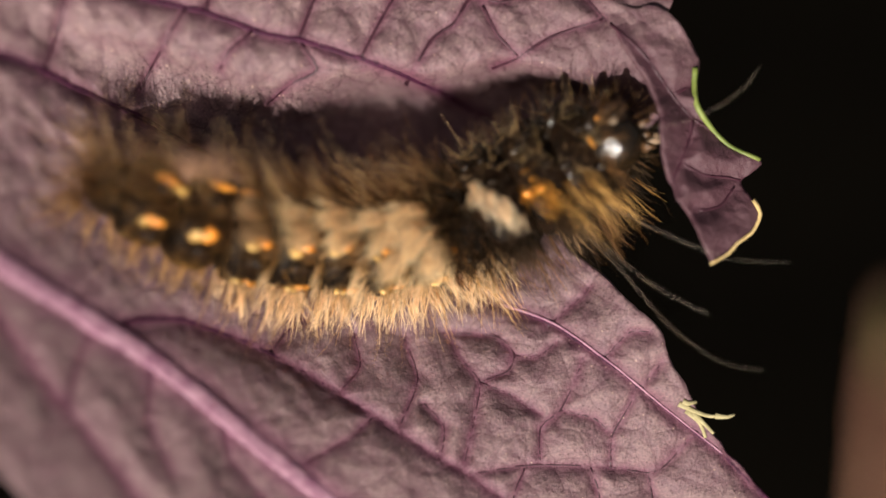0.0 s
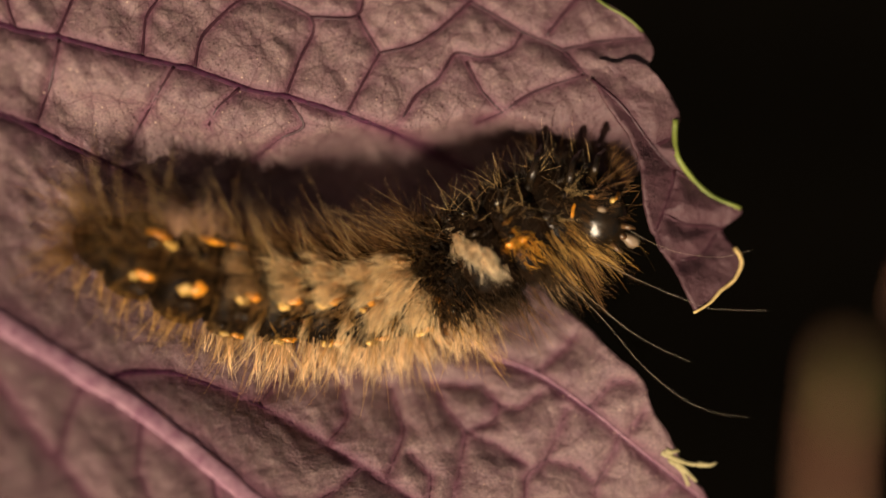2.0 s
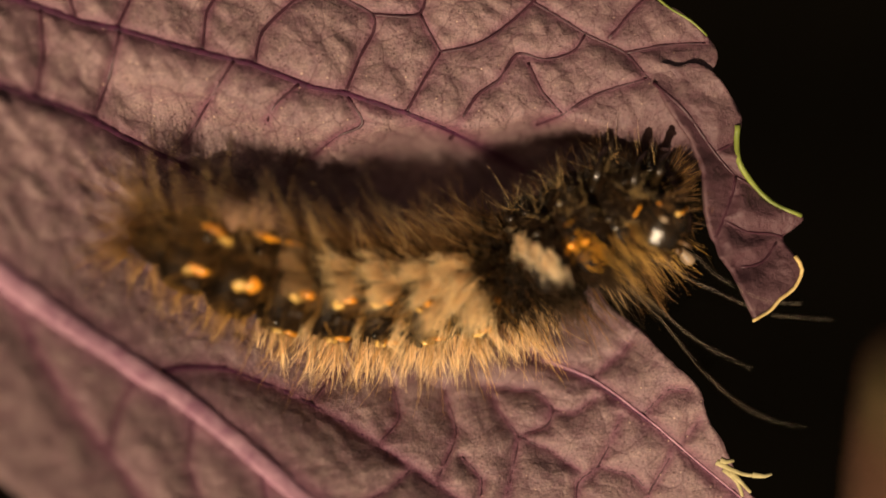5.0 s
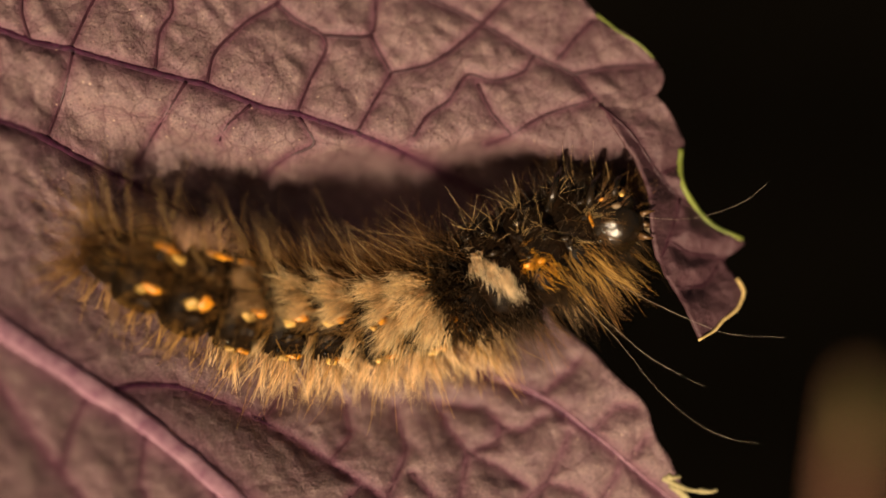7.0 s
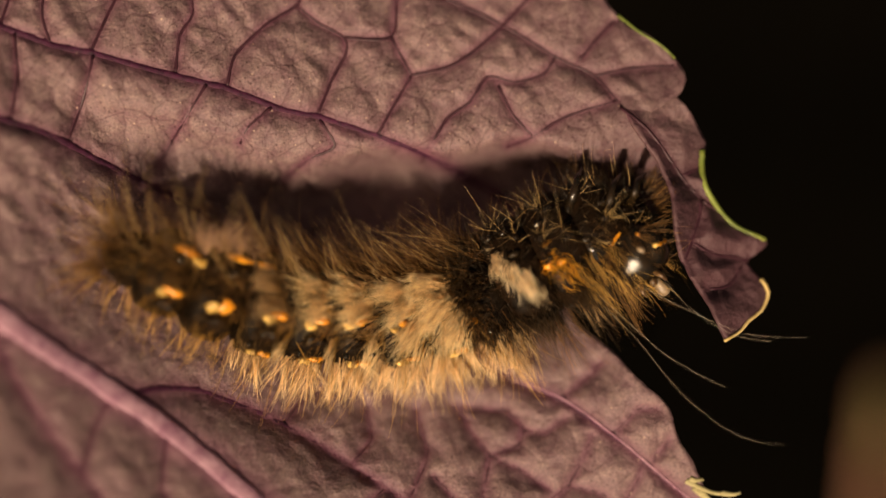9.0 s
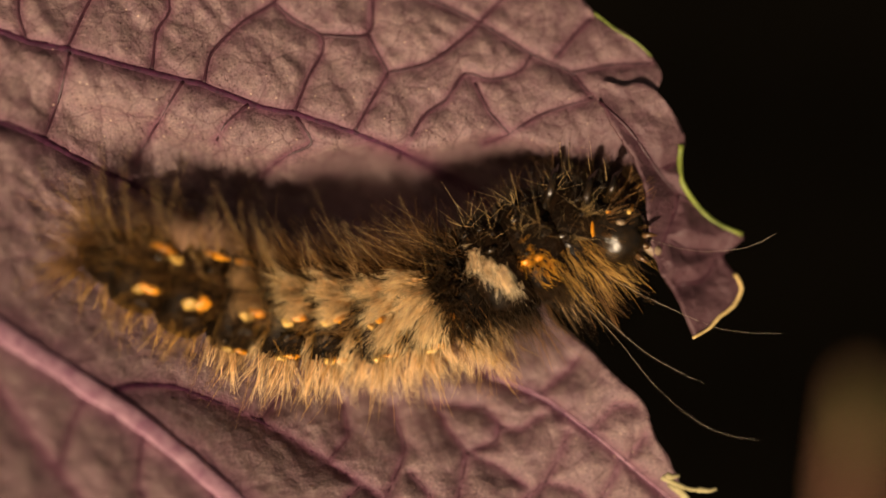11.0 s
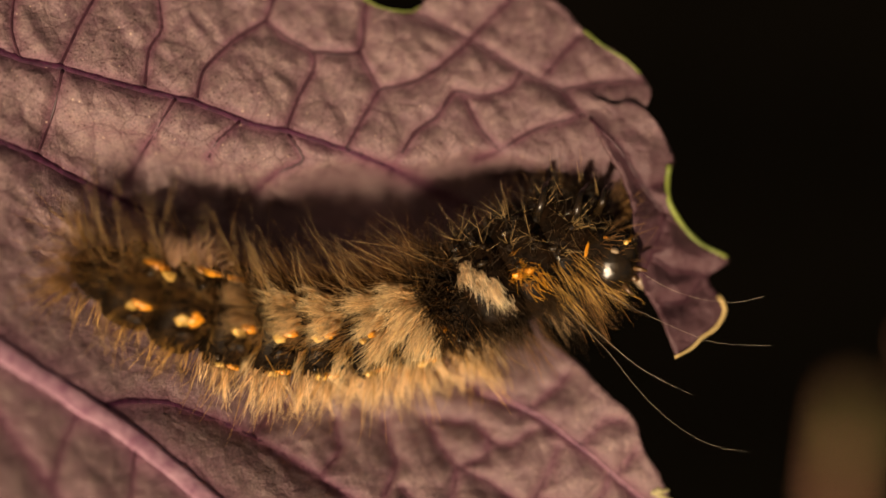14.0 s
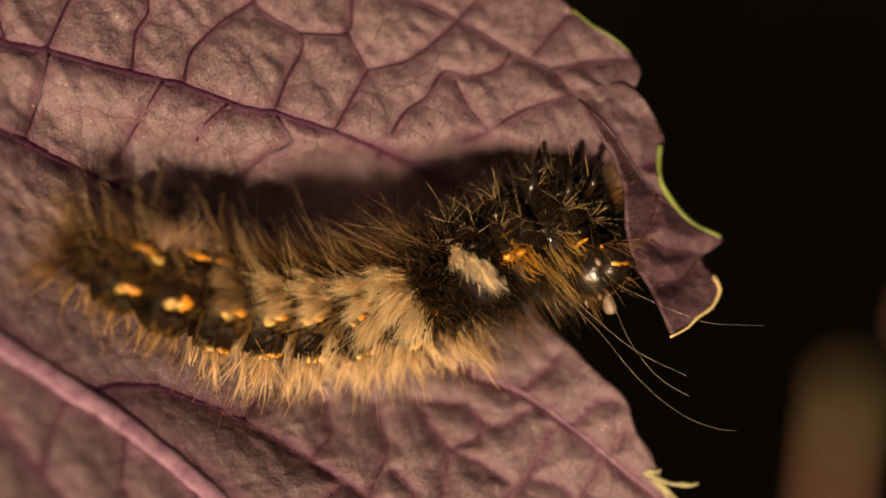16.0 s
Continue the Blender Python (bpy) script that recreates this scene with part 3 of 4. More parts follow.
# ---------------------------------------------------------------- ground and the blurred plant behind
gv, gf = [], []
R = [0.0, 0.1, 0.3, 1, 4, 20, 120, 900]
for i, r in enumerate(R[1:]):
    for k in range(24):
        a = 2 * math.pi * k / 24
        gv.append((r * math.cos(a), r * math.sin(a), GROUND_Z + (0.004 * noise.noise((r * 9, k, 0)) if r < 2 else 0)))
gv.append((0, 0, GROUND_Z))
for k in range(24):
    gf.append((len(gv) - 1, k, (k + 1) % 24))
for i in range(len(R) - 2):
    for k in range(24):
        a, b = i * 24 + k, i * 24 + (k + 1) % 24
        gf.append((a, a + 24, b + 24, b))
tagged(mesh_object("ground", gv, gf, SOIL), "soil with deep shade put into its near-black colour", "ground", kind="structure")

plant = tagged(new("dry_plant_stalk"), "brownish dry plant stalk with a greenish bud, out of focus", "plant stalk")
plant.location = (0.046, -0.075, GROUND_Z)


def in_place(ob, top):
    ob.parent = top
    ob.data.transform(Matrix.Translation(-top.location))
    return ob


top_at = [spot(1500, 672, -0.075), spot(1490, 760, -0.076), spot(1480, 850, -0.078), spot(1476, 1050, -0.086), Vector((0.044, -0.055, -0.12)), Vector((0.046, -0.075, GROUND_Z - 0.005))]
sl = smooth_line([tuple(p) for p in top_at], 0.004)
pv, pf = tube([Vector(p) for p in sl], 0.0010 * (1 - 0.25 * np.abs(np.linspace(-1, 1, len(sl)))), 12)
in_place(mesh_object("stalk", pv, pf, STALK), plant)
in_place(part("bud", blob((0.0036, 0.0012, 0.0012), spot(1506, 736, -0.0755), (0, 0, 1), (0, 1, 0), 3), STALK_GREEN, None, "greenish bud"), plant)
in_place(part("withered_leaf", blob((0.006, 0.0012, 0.0010), spot(1690, 500, -0.075), (0.2, 0, 1), (0.5, 1, 0), 5), STALK, None, "withered reddish brown leaf"), plant)

# ---------------------------------------------------------------- the caterpillar
GIRTH = [52, 74, 84, 90, 92, 94, 94, 95, 97, 100, 103, 98, 74]


def centre(i):
    u, v = AXIS[i]
    r = GIRTH[i] * UNIT
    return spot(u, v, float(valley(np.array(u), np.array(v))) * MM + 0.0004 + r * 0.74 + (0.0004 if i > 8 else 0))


caterpillar = tagged(new("caterpillar"), "hairy dark caterpillar with orange spots and cream tufts, on the leaf", "caterpillar")
caterpillar.location = centre(5) - Vector((0, 0, GIRTH[5] * UNIT * 0.92))
segments = []


def frame_of(i):
    a, b = centre(max(i - 1, 0)), centre(min(i + 1, len(AXIS) - 1))
    t = (b - a).normalized()
    up = (Vector((0, 0, 1)) - t * t.z).normalized()
    return t, up, t.cross(up)                   # ahead, up, to the caterpillar's right flank


def body_segment(i):
    """One ring of the body: a puffed barrel with warts, centred on itself."""
    t, up, right = frame_of(i)
    r = GIRTH[i] * UNIT
    half = 47 * UNIT
    verts, faces = [], []
    rings, sides = 9, 28
    for a in range(rings):
        s = -1 + 2 * a / (rings - 1)
        puff = (1 - 0.16 * abs(s) ** 2.4) * (1 if 0 < a < rings - 1 else 0.9)
        if i == 0:
            puff *= math.sqrt(max(0.05, 1 - (0.5 - 0.5 * s) ** 2))
        if i == len(AXIS) - 1:
            puff *= math.sqrt(max(0.1, 1 - (0.5 + 0.5 * s) ** 3 * 0.9))
        for k in range(sides):
            th = 2 * math.pi * k / sides
            w = 1 + 0.05 * noise.noise((math.cos(th) * 2.5, math.sin(th) * 2.5, s + i * 3)) + 0.03 * math.cos(8 * th)
            verts.append(t * (s * half) + (up * math.cos(th) * 0.74 + right * math.sin(th)) * (r * puff * w))
    for a in range(rings - 1):
        for k in range(sides):
            p, q = a * sides + k, a * sides + (k + 1) % sides
            faces.append((p, q, q + sides, p + sides))
    faces += [tuple(range(sides - 1, -1, -1)), tuple(range((rings - 1) * sides, rings * sides))]
    ob = mesh_object("body_segment", verts, faces, THORAX_SKIN if i > 8 else SKIN, caterpillar, "black skin between hair tufts")
    ob.location = centre(i) - caterpillar.location
    segments.append(ob)
    return ob


def skin_point(i, theta, s):
    """Point and normal on ring i at angle theta (degrees from the back towards the right flank), s from -1 to 1 along."""
    t, up, right = frame_of(i)
    r, a = GIRTH[i] * UNIT, radians(theta)
    n = up * math.cos(a) + right * math.sin(a)
    return t * (s * 47 * UNIT) + (up * math.cos(a) * 0.74 + right * math.sin(a)) * (r * (1 - 0.16 * abs(s) ** 2.4)), n


def tuft(i, theta, s, count, length, material, lean=(0, 0, 0), spread=14, fan=0.45, radius=1.1, ds=0.35, bend=(0, 0, 0), label="", wild=0.12, name="hair_tuft", lock=1):
    """Hairs from a patch of ring i. lean is in the ring's own axes: ahead, up, right. lock: about how many hairs cling together."""
    t, up, right = frame_of(i)
    roots, ways, lens = [], [], []
    left = 0
    for _ in range(int(count * 1.5)):
        if left <= 0:                           # a new lock
            left = int(rng.uniform(0.6, 1.4) * lock)
            p, n = skin_point(i, theta + rng.normal(0, spread), float(np.clip(s + rng.normal(0, ds), -1, 1)))
            w = (n + t * lean[0] + up * lean[1] + right * lean[2] + Vector(rng.normal(0, fan, 3))).normalized()
            long = length * UNIT * rng.uniform(0.55, 1.25)
            tip = p + w * long
        left -= 1
        q, far = p - n * 2 * UNIT, w
        if lock > 1:                            # roots apart, tips together
            q = q + (t * rng.normal() + n.cross(t) * rng.normal()) * (0.085 * long)
            far = (tip - q) / long + Vector(rng.normal(0, 0.07, 3))
        roots.append(q)
        ways.append(far)
        lens.append(long * rng.uniform(0.75, 1.12) if lock > 1 else length * UNIT * rng.uniform(0.42, 1.3))
    b = t * bend[0] + up * bend[1] + right * bend[2]
    return hairs(name, segments[i], roots, ways, lens, material, radius, tuple(b), label=label, wild=wild)


def mark(i, theta, s, size, material, name, label="", depth=4):
    p, n = skin_point(i, theta, s)
    t, up, right = frame_of(i)
    return part(name, blob((size[0] * UNIT, size[1] * UNIT, depth * UNIT), p, n, t, i + theta, 0.5), material, segments[i], label)


N = len(AXIS)
for i in range(N):
    body_segment(i)

# marks on the near flank: cream and orange spot (ring, angle, place along, size), glossy black below
for i, th, s, k in ((1, 23, 0.32, 0.95), (2, 13, 0.18, 1.08), (3, 7, 0.26, 0.95), (4, 8, 0.05, 0.9), (5, 6, -0.15, 0.85), (6, 12, -0.1, 0.6)):
    j = rng.uniform(-1, 1, 4)
    mark(i, th + 4, s - 0.28, ((12 + 2 * j[2]) * k, (10 + 2 * j[3]) * k), WHITE, "cream_spot", "glossy cream spot", 4 if i < 3 else 9)
    mark(i, th - 2, s + 0.10, ((17 - 3 * j[1]) * k, (10 + 2 * j[0]) * k), ORANGE, "orange_spot", "glossy orange spot", 4 if i < 3 else 8)
    mark(i, th + 24, s - 0.05, (24 * k, 15 * k), THORAX_SKIN, "black_wart", "glossy black wart below the spot", 7)
# the same on the far flank, seen aslant
mark(1, -42, 0.35, (22, 9), ORANGE, "orange_spot", "glossy orange spot", 6)
mark(1, -37, 0.95, (20, 8), WHITE, "cream_spot", "glossy yellowish streak", 6)
mark(2, -55, 0.3, (24, 8), ORANGE, "orange_spot", "dull orange streak", 5)
mark(3, -52, -0.4, (18, 7), ORANGE, "orange_spot", "dull orange streak", 5)
mark(1, -26, 0.3, (10, 8), CAPSULE, "black_wart", "glossy black wart", 8)
mark(2, -30, 0.2, (9, 7), CAPSULE, "black_wart", "glossy black wart", 7)
for i in range(3, 8):
    mark(i, 60 + 2 * rng.normal(), 0.25, (13, 5), ORANGE, "orange_dash", "orange flank dash", 6)
    mark(i, 66, -0.15, (12, 6), WHITE, "cream_dash", "cream flank dash", 6)
    mark(i, 44, 0.5, (8, 7), CAPSULE, "bead", "glossy black bead", 8)
    mark(i, 48, -0.45, (7, 6), CAPSULE, "bead", "glossy black bead", 8)
mark(8, 26, -0.6, (7, 6), ORANGE, "orange_spot", "small orange spot", 7)
mark(8, 42, -0.2, (10, 8), CAPSULE, "bead", "glossy black bead", 8)
mark(10, 8, -0.75, (9, 6), ORANGE, "orange_spot", "bright orange patch", 4)
mark(10, 10, -0.25, (9, 6), ORANGE, "orange_spot", "bright orange patch", 4)

# hair, ring by ring
for i in range(N - 1):
    # low fringe along both flanks
    if i < 9:
        pale = FRINGE_HAIR if i > 2 else GOLD_HAIR
        for s in (-0.65, -0.1, 0.5):
            tuft(i, 82, s, 40 if i > 4 else 30 if i > 3 else 16 if i > 2 else 3, 76 if i > 1 else 44, pale, (-0.15 + 0.3 * rng.normal(), -0.2, 0.5), 9, 0.33, 1.05, 0.2, (0, -0.25, 0), "cream fringe hair", 0.1, lock=9)
        tuft(i, 72, 0, 15 if i > 2 else 8, 104 if i > 2 else 80, GOLD_HAIR, (-0.2, 0.0, 0.6), 13, 0.4, 0.85, 0.6, (0, -0.15, 0), "golden fringe hair")
    if 2 < i < 8:
        tuft(i, 48, 0, 46, 22, BLACK_HAIR, (-0.5, 0, 0.2), 8, 0.45, 1.0, 0.5, (0, 0, 0), "short black flank hair")
    # far flank: thin amber and brown hairs over the shaded leaf
    if i < 9:
        tuft(i, -85, 0, 14, 100, AMBER_HAIR, (-1.5, 0.1, -0.3), 12, 0.4, 0.5, 0.6, (0, -0.1, 0), "amber flank hair")
        tuft(i, -52, 0, 12, 90, AMBER_HAIR, (-1.6, 0.1, -0.3), 14, 0.4, 0.5, 0.6, (0, 0, 0), "amber back hair")
        tuft(i, -74, 0, 14 if i < 4 else 50, 36 if i < 4 else 50, BROWN_HAIR, (-1.3, 0.15, -0.3), 20, 0.4, 0.75, 0.6, (-0.1, -0.05, 0), "brown flank hair")
        tuft(i, -64, 0, 8 if i < 3 else 14, 84, AMBER_HAIR, (-1.4, 0.1, -0.35), 16, 0.4, 0.55, 0.6, (0, -0.05, 0), "amber far flank hair")
        if i > 2:
            tuft(i, -56, 0, 20, 112, HONEY_HAIR, (-1.5, 0.45, -0.5), 14, 0.34, 0.5, 0.6, (0, -0.1, 0), "amber outstanding hair", 0.15)
        # sparse long hairs
        tuft(i, -44, 0, 6, 165, LONG_HAIR, (-1.1, 0.6, -0.55), 16, 0.3, 0.65, 0.6, (0.05, 0, 0), "long pale hair", 0.05)
    # back
    if i == 0:
        tuft(i, 0, -0.5, 90, 84, AMBER_HAIR, (-0.9, 0, 0), 55, 0.45, 0.85, 0.4, (0, -0.2, 0), "golden tail hair")
        tuft(i, 20, -0.8, 60, 100, GOLD_HAIR, (-1.0, 0.1, 0.1), 65, 0.5, 0.7, 0.2, (0, -0.1, 0), "golden tail wisps")
        tuft(i, -30, -0.3, 24, 54, BROWN_HAIR, (-0.9, 0.1, -0.2), 40, 0.45, 0.9, 0.4, (0, -0.2, 0), "brown tail hair")
    elif i < 3:
        tuft(i, -24, 0, 26, 70, AMBER_HAIR, (-0.9, -0.3, -0.2), 12, 0.5, 0.7, 0.5, (0, 0, 0), "amber back hair")
        tuft(i, -2, 0.7, 24, 58, AMBER_HAIR, (-0.8, 0, 0.3), 9, 0.5, 0.75, 0.4, (0, -0.1, 0.1), "amber strands over the spots")
        tuft(i, -5, 0, 26, 75, GOLD_HAIR, (-0.9, 0, 0.1), 40, 0.5, 0.65, 0.5, (0, 0, 0), "golden back bristles")
        tuft(i, 56, 0, 12, 66, GOLD_HAIR, (-0.4, 0, 0.5), 10, 0.4, 1.0, 0.5, (0, 0, 0), "golden flank hair")
    elif i < 8:
        d = (i - 3) / 4                         # brown towards the tail, cream and thick before the hump
        main = TAN_HAIR if i < 4 else CREAM_HAIR
        for th, s, out in ((-26, 0.0, 0.12), (-8, 0.32, 0.3), (14, 0.5, 0.5)):
            if th > 0 and i < 6:
                continue
            tuft(i, th, s, int(80 + 90 * d), 58 + 12 * d, main, (-0.9, 0.0, out), 5, 0.14, 0.95, 0.13, (-0.12, -0.3, 0.2), "cream back tuft", 0.1, lock=7)
        tuft(i, -16, 0.3, 34, 76, TAN_HAIR, (-0.8, 0.1, 0.15), 20, 0.42, 0.7, 0.5, (-0.1, -0.1, 0.1), "loose tan hair", 0.15, lock=3)
        tuft(i, -36, 0, 30, 80, AMBER_HAIR, (-0.9, -0.05, -0.05), 12, 0.5, 0.65, 0.5, (0, 0, 0), "amber back hair", 0.2)
        tuft(i, -4, 0.2, 12, 70, BLACK_HAIR, (-0.7, 0.2, 0.2), 22, 0.45, 0.7, 0.5, (0, 0, 0), "single dark hairs", 0.1)
        if i > 4:
            tuft(i, 33, 0.5, int(24 + 24 * d), 40, CREAM_HAIR, (-0.75, -0.05, 0.6), 5, 0.14, 0.95, 0.12, (0, -0.25, 0.1), "cream flank tuft", 0.08, lock=8)
        tuft(i, 20, 0.9, 20, 46, GOLD_HAIR, (-0.9, -0.1, 0.5), 8, 0.4, 0.7, 0.4, (0, -0.2, 0.1), "golden strands over the spots")
        tuft(i, 4, 0.75, 18, 50, TAN_HAIR, (-0.85, 0.0, 0.5), 7, 0.3, 0.75, 0.3, (0, -0.2, 0.1), "tan strands over the spots", 0.1, lock=4)
        tuft(i, 42, 0.75, 24, 44, CREAM_HAIR, (-0.7, -0.05, 0.6), 5, 0.2, 0.9, 0.1, (0, -0.2, 0.1), "cream flank wisp", 0.08, lock=8)
        tuft(i, 0, 0.3, 14, 72, GOLD_HAIR, (-0.7, 0.15, 0.2), 20, 0.5, 0.7, 0.5, (0, 0, 0), "golden back hair")
# rosy tan tuft on the far side near the tail
tuft(1, -62, 0.8, 60, 46, ROSE_HAIR, (0.1, 0.3, -0.5), 7, 0.35, 0.9, 0.3, (0, 0, 0), "rosy tan far tuft")
tuft(2, -66, -0.3, 90, 50, ROSE_HAIR, (0.1, 0.3, -0.5), 7, 0.35, 0.9, 0.4, (0, 0, 0), "rosy tan far tuft")

# short dark pelt and wisps on the rings near the tail
for i in (0, 1, 2, 3):
    tuft(i, 30, 0, 110, 24, BLACK_HAIR, (-0.4, 0, 0.2), 24, 0.5, 0.8, 0.6, (0, 0, 0), "short black pelt")
    tuft(i, -8, 0, 50, 34, BROWN_HAIR, (-0.6, 0, 0), 24, 0.5, 0.7, 0.6, (0, 0, 0), "short brown pelt")
    tuft(i, 34, 0.2, 16, 52, AMBER_HAIR, (-0.6, 0.1, 0.4), 20, 0.5, 0.6, 0.6, (0, 0, 0), "amber wisps")
    tuft(i, 12, 0.5, 14, 40, GOLD_HAIR, (-0.8, 0.1, 0.3), 10, 0.5, 0.55, 0.5, (0, 0, 0), "golden wisps over the spots")
for i in range(3, 9):
    tuft(i, 62, 0, 26, 56, TAN_HAIR, (-0.3, 0, 0.5), 8, 0.4, 0.75, 0.6, (0, -0.15, 0), "tan upper fringe", 0.1, lock=4)
# full cream tufts before the hump
tuft(7, -24, -0.25, 190, 58, CREAM_HAIR, (-0.8, 0.1, 0.15), 6, 0.18, 0.95, 0.14, (-0.15, -0.35, 0.3), "full cream tuft", 0.1, lock=8)
tuft(7, 4, -0.2, 170, 54, CREAM_HAIR, (-0.75, 0.05, 0.35), 6, 0.18, 0.95, 0.14, (-0.1, -0.3, 0.25), "full cream tuft", 0.1, lock=8)
tuft(7, 28, 0.1, 80, 36, CREAM_HAIR, (-0.6, 0.0, 0.6), 5, 0.18, 0.95, 0.12, (0, -0.25, 0.15), "full cream tuft", 0.1, lock=8)
# dark velvet hump
tuft(8, -6, -0.62, 480, 40, BLACK_HAIR, (0, 0.1, 0.1), 26, 0.35, 1.5, 0.36, (0, 0, 0), "black velvety hump")
tuft(8, 10, -0.4, 90, 46, BROWN_HAIR, (-0.1, 0.1, 0.2), 24, 0.4, 0.9, 0.4, (0, 0, 0), "dark brown hump hair")
tuft(8, -50, -0.2, 110, 52, BLACK_HAIR, (-0.1, 0.1, -0.3), 14, 0.45, 1.1, 0.5, (0, 0, 0), "black crest hair")
tuft(8, 50, -0.2, 110, 40, BLACK_HAIR, (0, 0, 0.3), 12, 0.4, 1.2, 0.5, (0, 0, 0), "black flank hair")
tuft(8, 80, 0.3, 30, 90, BLACK_HAIR, (0.1, -0.1, 0.6), 8, 0.4, 0.7, 0.5, (0, 0, 0), "black fringe bristles")
tuft(8, 76, 0.1, 16, 100, GOLD_HAIR, (0.1, -0.2, 0.6), 8, 0.35, 0.8, 0.5, (0, 0, 0), "golden fringe bristles")
for i in (6, 7, 8):
    tuft(i, -46, 0.1, 40, 84, BROWN_HAIR, (-0.3, 0.0, -0.5), 12, 0.45, 0.8, 0.5, (0, 0, 0), "dark brown crest hair")
# white tufts and orange-based hair behind the head
tuft(9, -24, -0.5, 110, 40, WHITE_HAIR, (-0.05, 0.15, 0.75), 6, 0.24, 0.75, 0.13, (0, -0.35, 0.2), "white tuft", 0.1, lock=5)
tuft(9, 4, 0.12, 150, 50, WHITE_HAIR, (-0.05, 0.15, 0.75), 6, 0.24, 0.75, 0.13, (0, -0.35, 0.2), "white tuft", 0.1, lock=5)
tuft(9, -10, -0.2, 80, 42, WHITE_HAIR, (-0.05, 0.15, 0.75), 6, 0.24, 0.75, 0.13, (0, -0.35, 0.2), "white tuft", 0.1, lock=5)
tuft(9, 62, -0.2, 150, 50, BLACK_HAIR, (0, -0.1, 0.5), 12, 0.4, 1.2, 0.5, (0, 0, 0), "black flank hair")
tuft(9, 84, 0.2, 50, 84, BROWN_HAIR, (0.1, -0.2, 0.7), 9, 0.35, 0.9, 0.5, (0, 0, 0), "brown fringe hair")
tuft(9, 78, 0.3, 36, 98, BLACK_HAIR, (0.1, 0.0, 0.7), 9, 0.4, 0.7, 0.5, (0, 0, 0), "black fringe bristles")
tuft(10, 8, -0.55, 60, 30, ORANGE_HAIR, (0.1, 0.1, 0.2), 6, 0.6, 0.9, 0.22, (0, 0, 0), "orange short hair")
tuft(10, 22, -0.2, 26, 40, ORANGE_HAIR, (0.1, 0, 0.5), 8, 0.45, 1.0, 0.3, (0, 0, 0), "orange short hair")
tuft(10, 46, 0.05, 120, 44, BLACK_HAIR, (0, 0, 0.5), 7, 0.3, 1.2, 0.16, (0, 0, 0), "black cone of hair")
tuft(10, 74, -0.1, 9, 56, TAN_HAIR, (0.1, -0.2, 0.9), 8, 0.3, 0.9, 0.25, (0, -0.2, 0.1), "pale flank tuft")
tuft(10, 30, 0.5, 26, 80, GOLD_HAIR, (0.25, 0.05, 0.85), 9, 0.32, 0.7, 0.25, (0, -0.15, 0.1), "golden bristles", 0.1, lock=5)
tuft(10, 76, 0.3, 32, 96, BLACK_HAIR, (0.25, 0.0, 0.8), 8, 0.4, 0.7, 0.4, (0, 0, 0), "black fringe bristles")
tuft(11, 34, -0.3, 34, 86, GOLD_HAIR, (0.3, 0.0, 0.9), 10, 0.34, 0.7, 0.3, (0, -0.15, 0.1), "golden bristles", 0.1, lock=5)
tuft(11, 52, 0.3, 26, 84, GOLD_HAIR, (0.55, 0, 0.8), 10, 0.35, 0.7, 0.3, (0, -0.1, 0), "golden bristles", 0.1, lock=5)
tuft(11, 74, 0.1, 24, 84, AMBER_HAIR, (0.4, -0.1, 0.8), 10, 0.4, 1.0, 0.4, (0, 0, 0), "amber bristles")
tuft(12, 66, -0.2, 26, 70, GOLD_HAIR, (0.8, -0.2, 0.9), 10, 0.35, 0.7, 0.3, (0, 0, 0), "golden bristles", 0.1, lock=5)
tuft(12, -30, 0.9, 44, 44, AMBER_HAIR, (0.9, 0.15, 0), 20, 0.16, 1.0, 0.05, (0, 0, 0), "comb of amber bristles")
for i, th in ((10, 52), (11, 46), (11, 66), (12, 50)):
    tuft(i, th, 0, 60, 34, BLACK_HAIR, (0.3, 0, 0.5), 12, 0.4, 0.9, 0.5, (0, 0, 0), "black hair among the golden bristles")
    tuft(i, th + 10, 0.1, 9, 88, BLACK_HAIR, (0.4, 0, 0.7), 10, 0.35, 0.75, 0.5, (0, 0, 0), "long black bristles")
tuft(9, 0, -0.1, 14, 46, BLACK_HAIR, (-0.05, 0.3, 0.6), 14, 0.35, 0.7, 0.4, (0, 0, 0), "black hairs over the white tufts")
# stars of bristles round shining warts
for i, th, s, count, mat in ((9, -62, -0.3, 26, AMBER_HAIR), (9, -38, 0.5, 16, AMBER_HAIR), (10, -54, -0.05, 44, GOLD_HAIR), (10, -22, -0.5, 18, AMBER_HAIR), (10, -18, 0.45, 22, AMBER_HAIR),
                             (11, -12, 0.2, 40, AMBER_HAIR), (11, 8, -0.6, 22, GOLD_HAIR), (11, -52, -0.3, 18, AMBER_HAIR), (12, 10, -0.2, 22, AMBER_HAIR)):
    tuft(i, th, s, count * 0.4, 60, STAR_HAIR, (0, 0.15, 0), 3, 0.75, 0.5, 0.05, (0, 0, 0), "star of bristles", 0.03)
    mark(i, th, s, (9, 8), THORAX_SKIN, "wart", "black wart", 6)
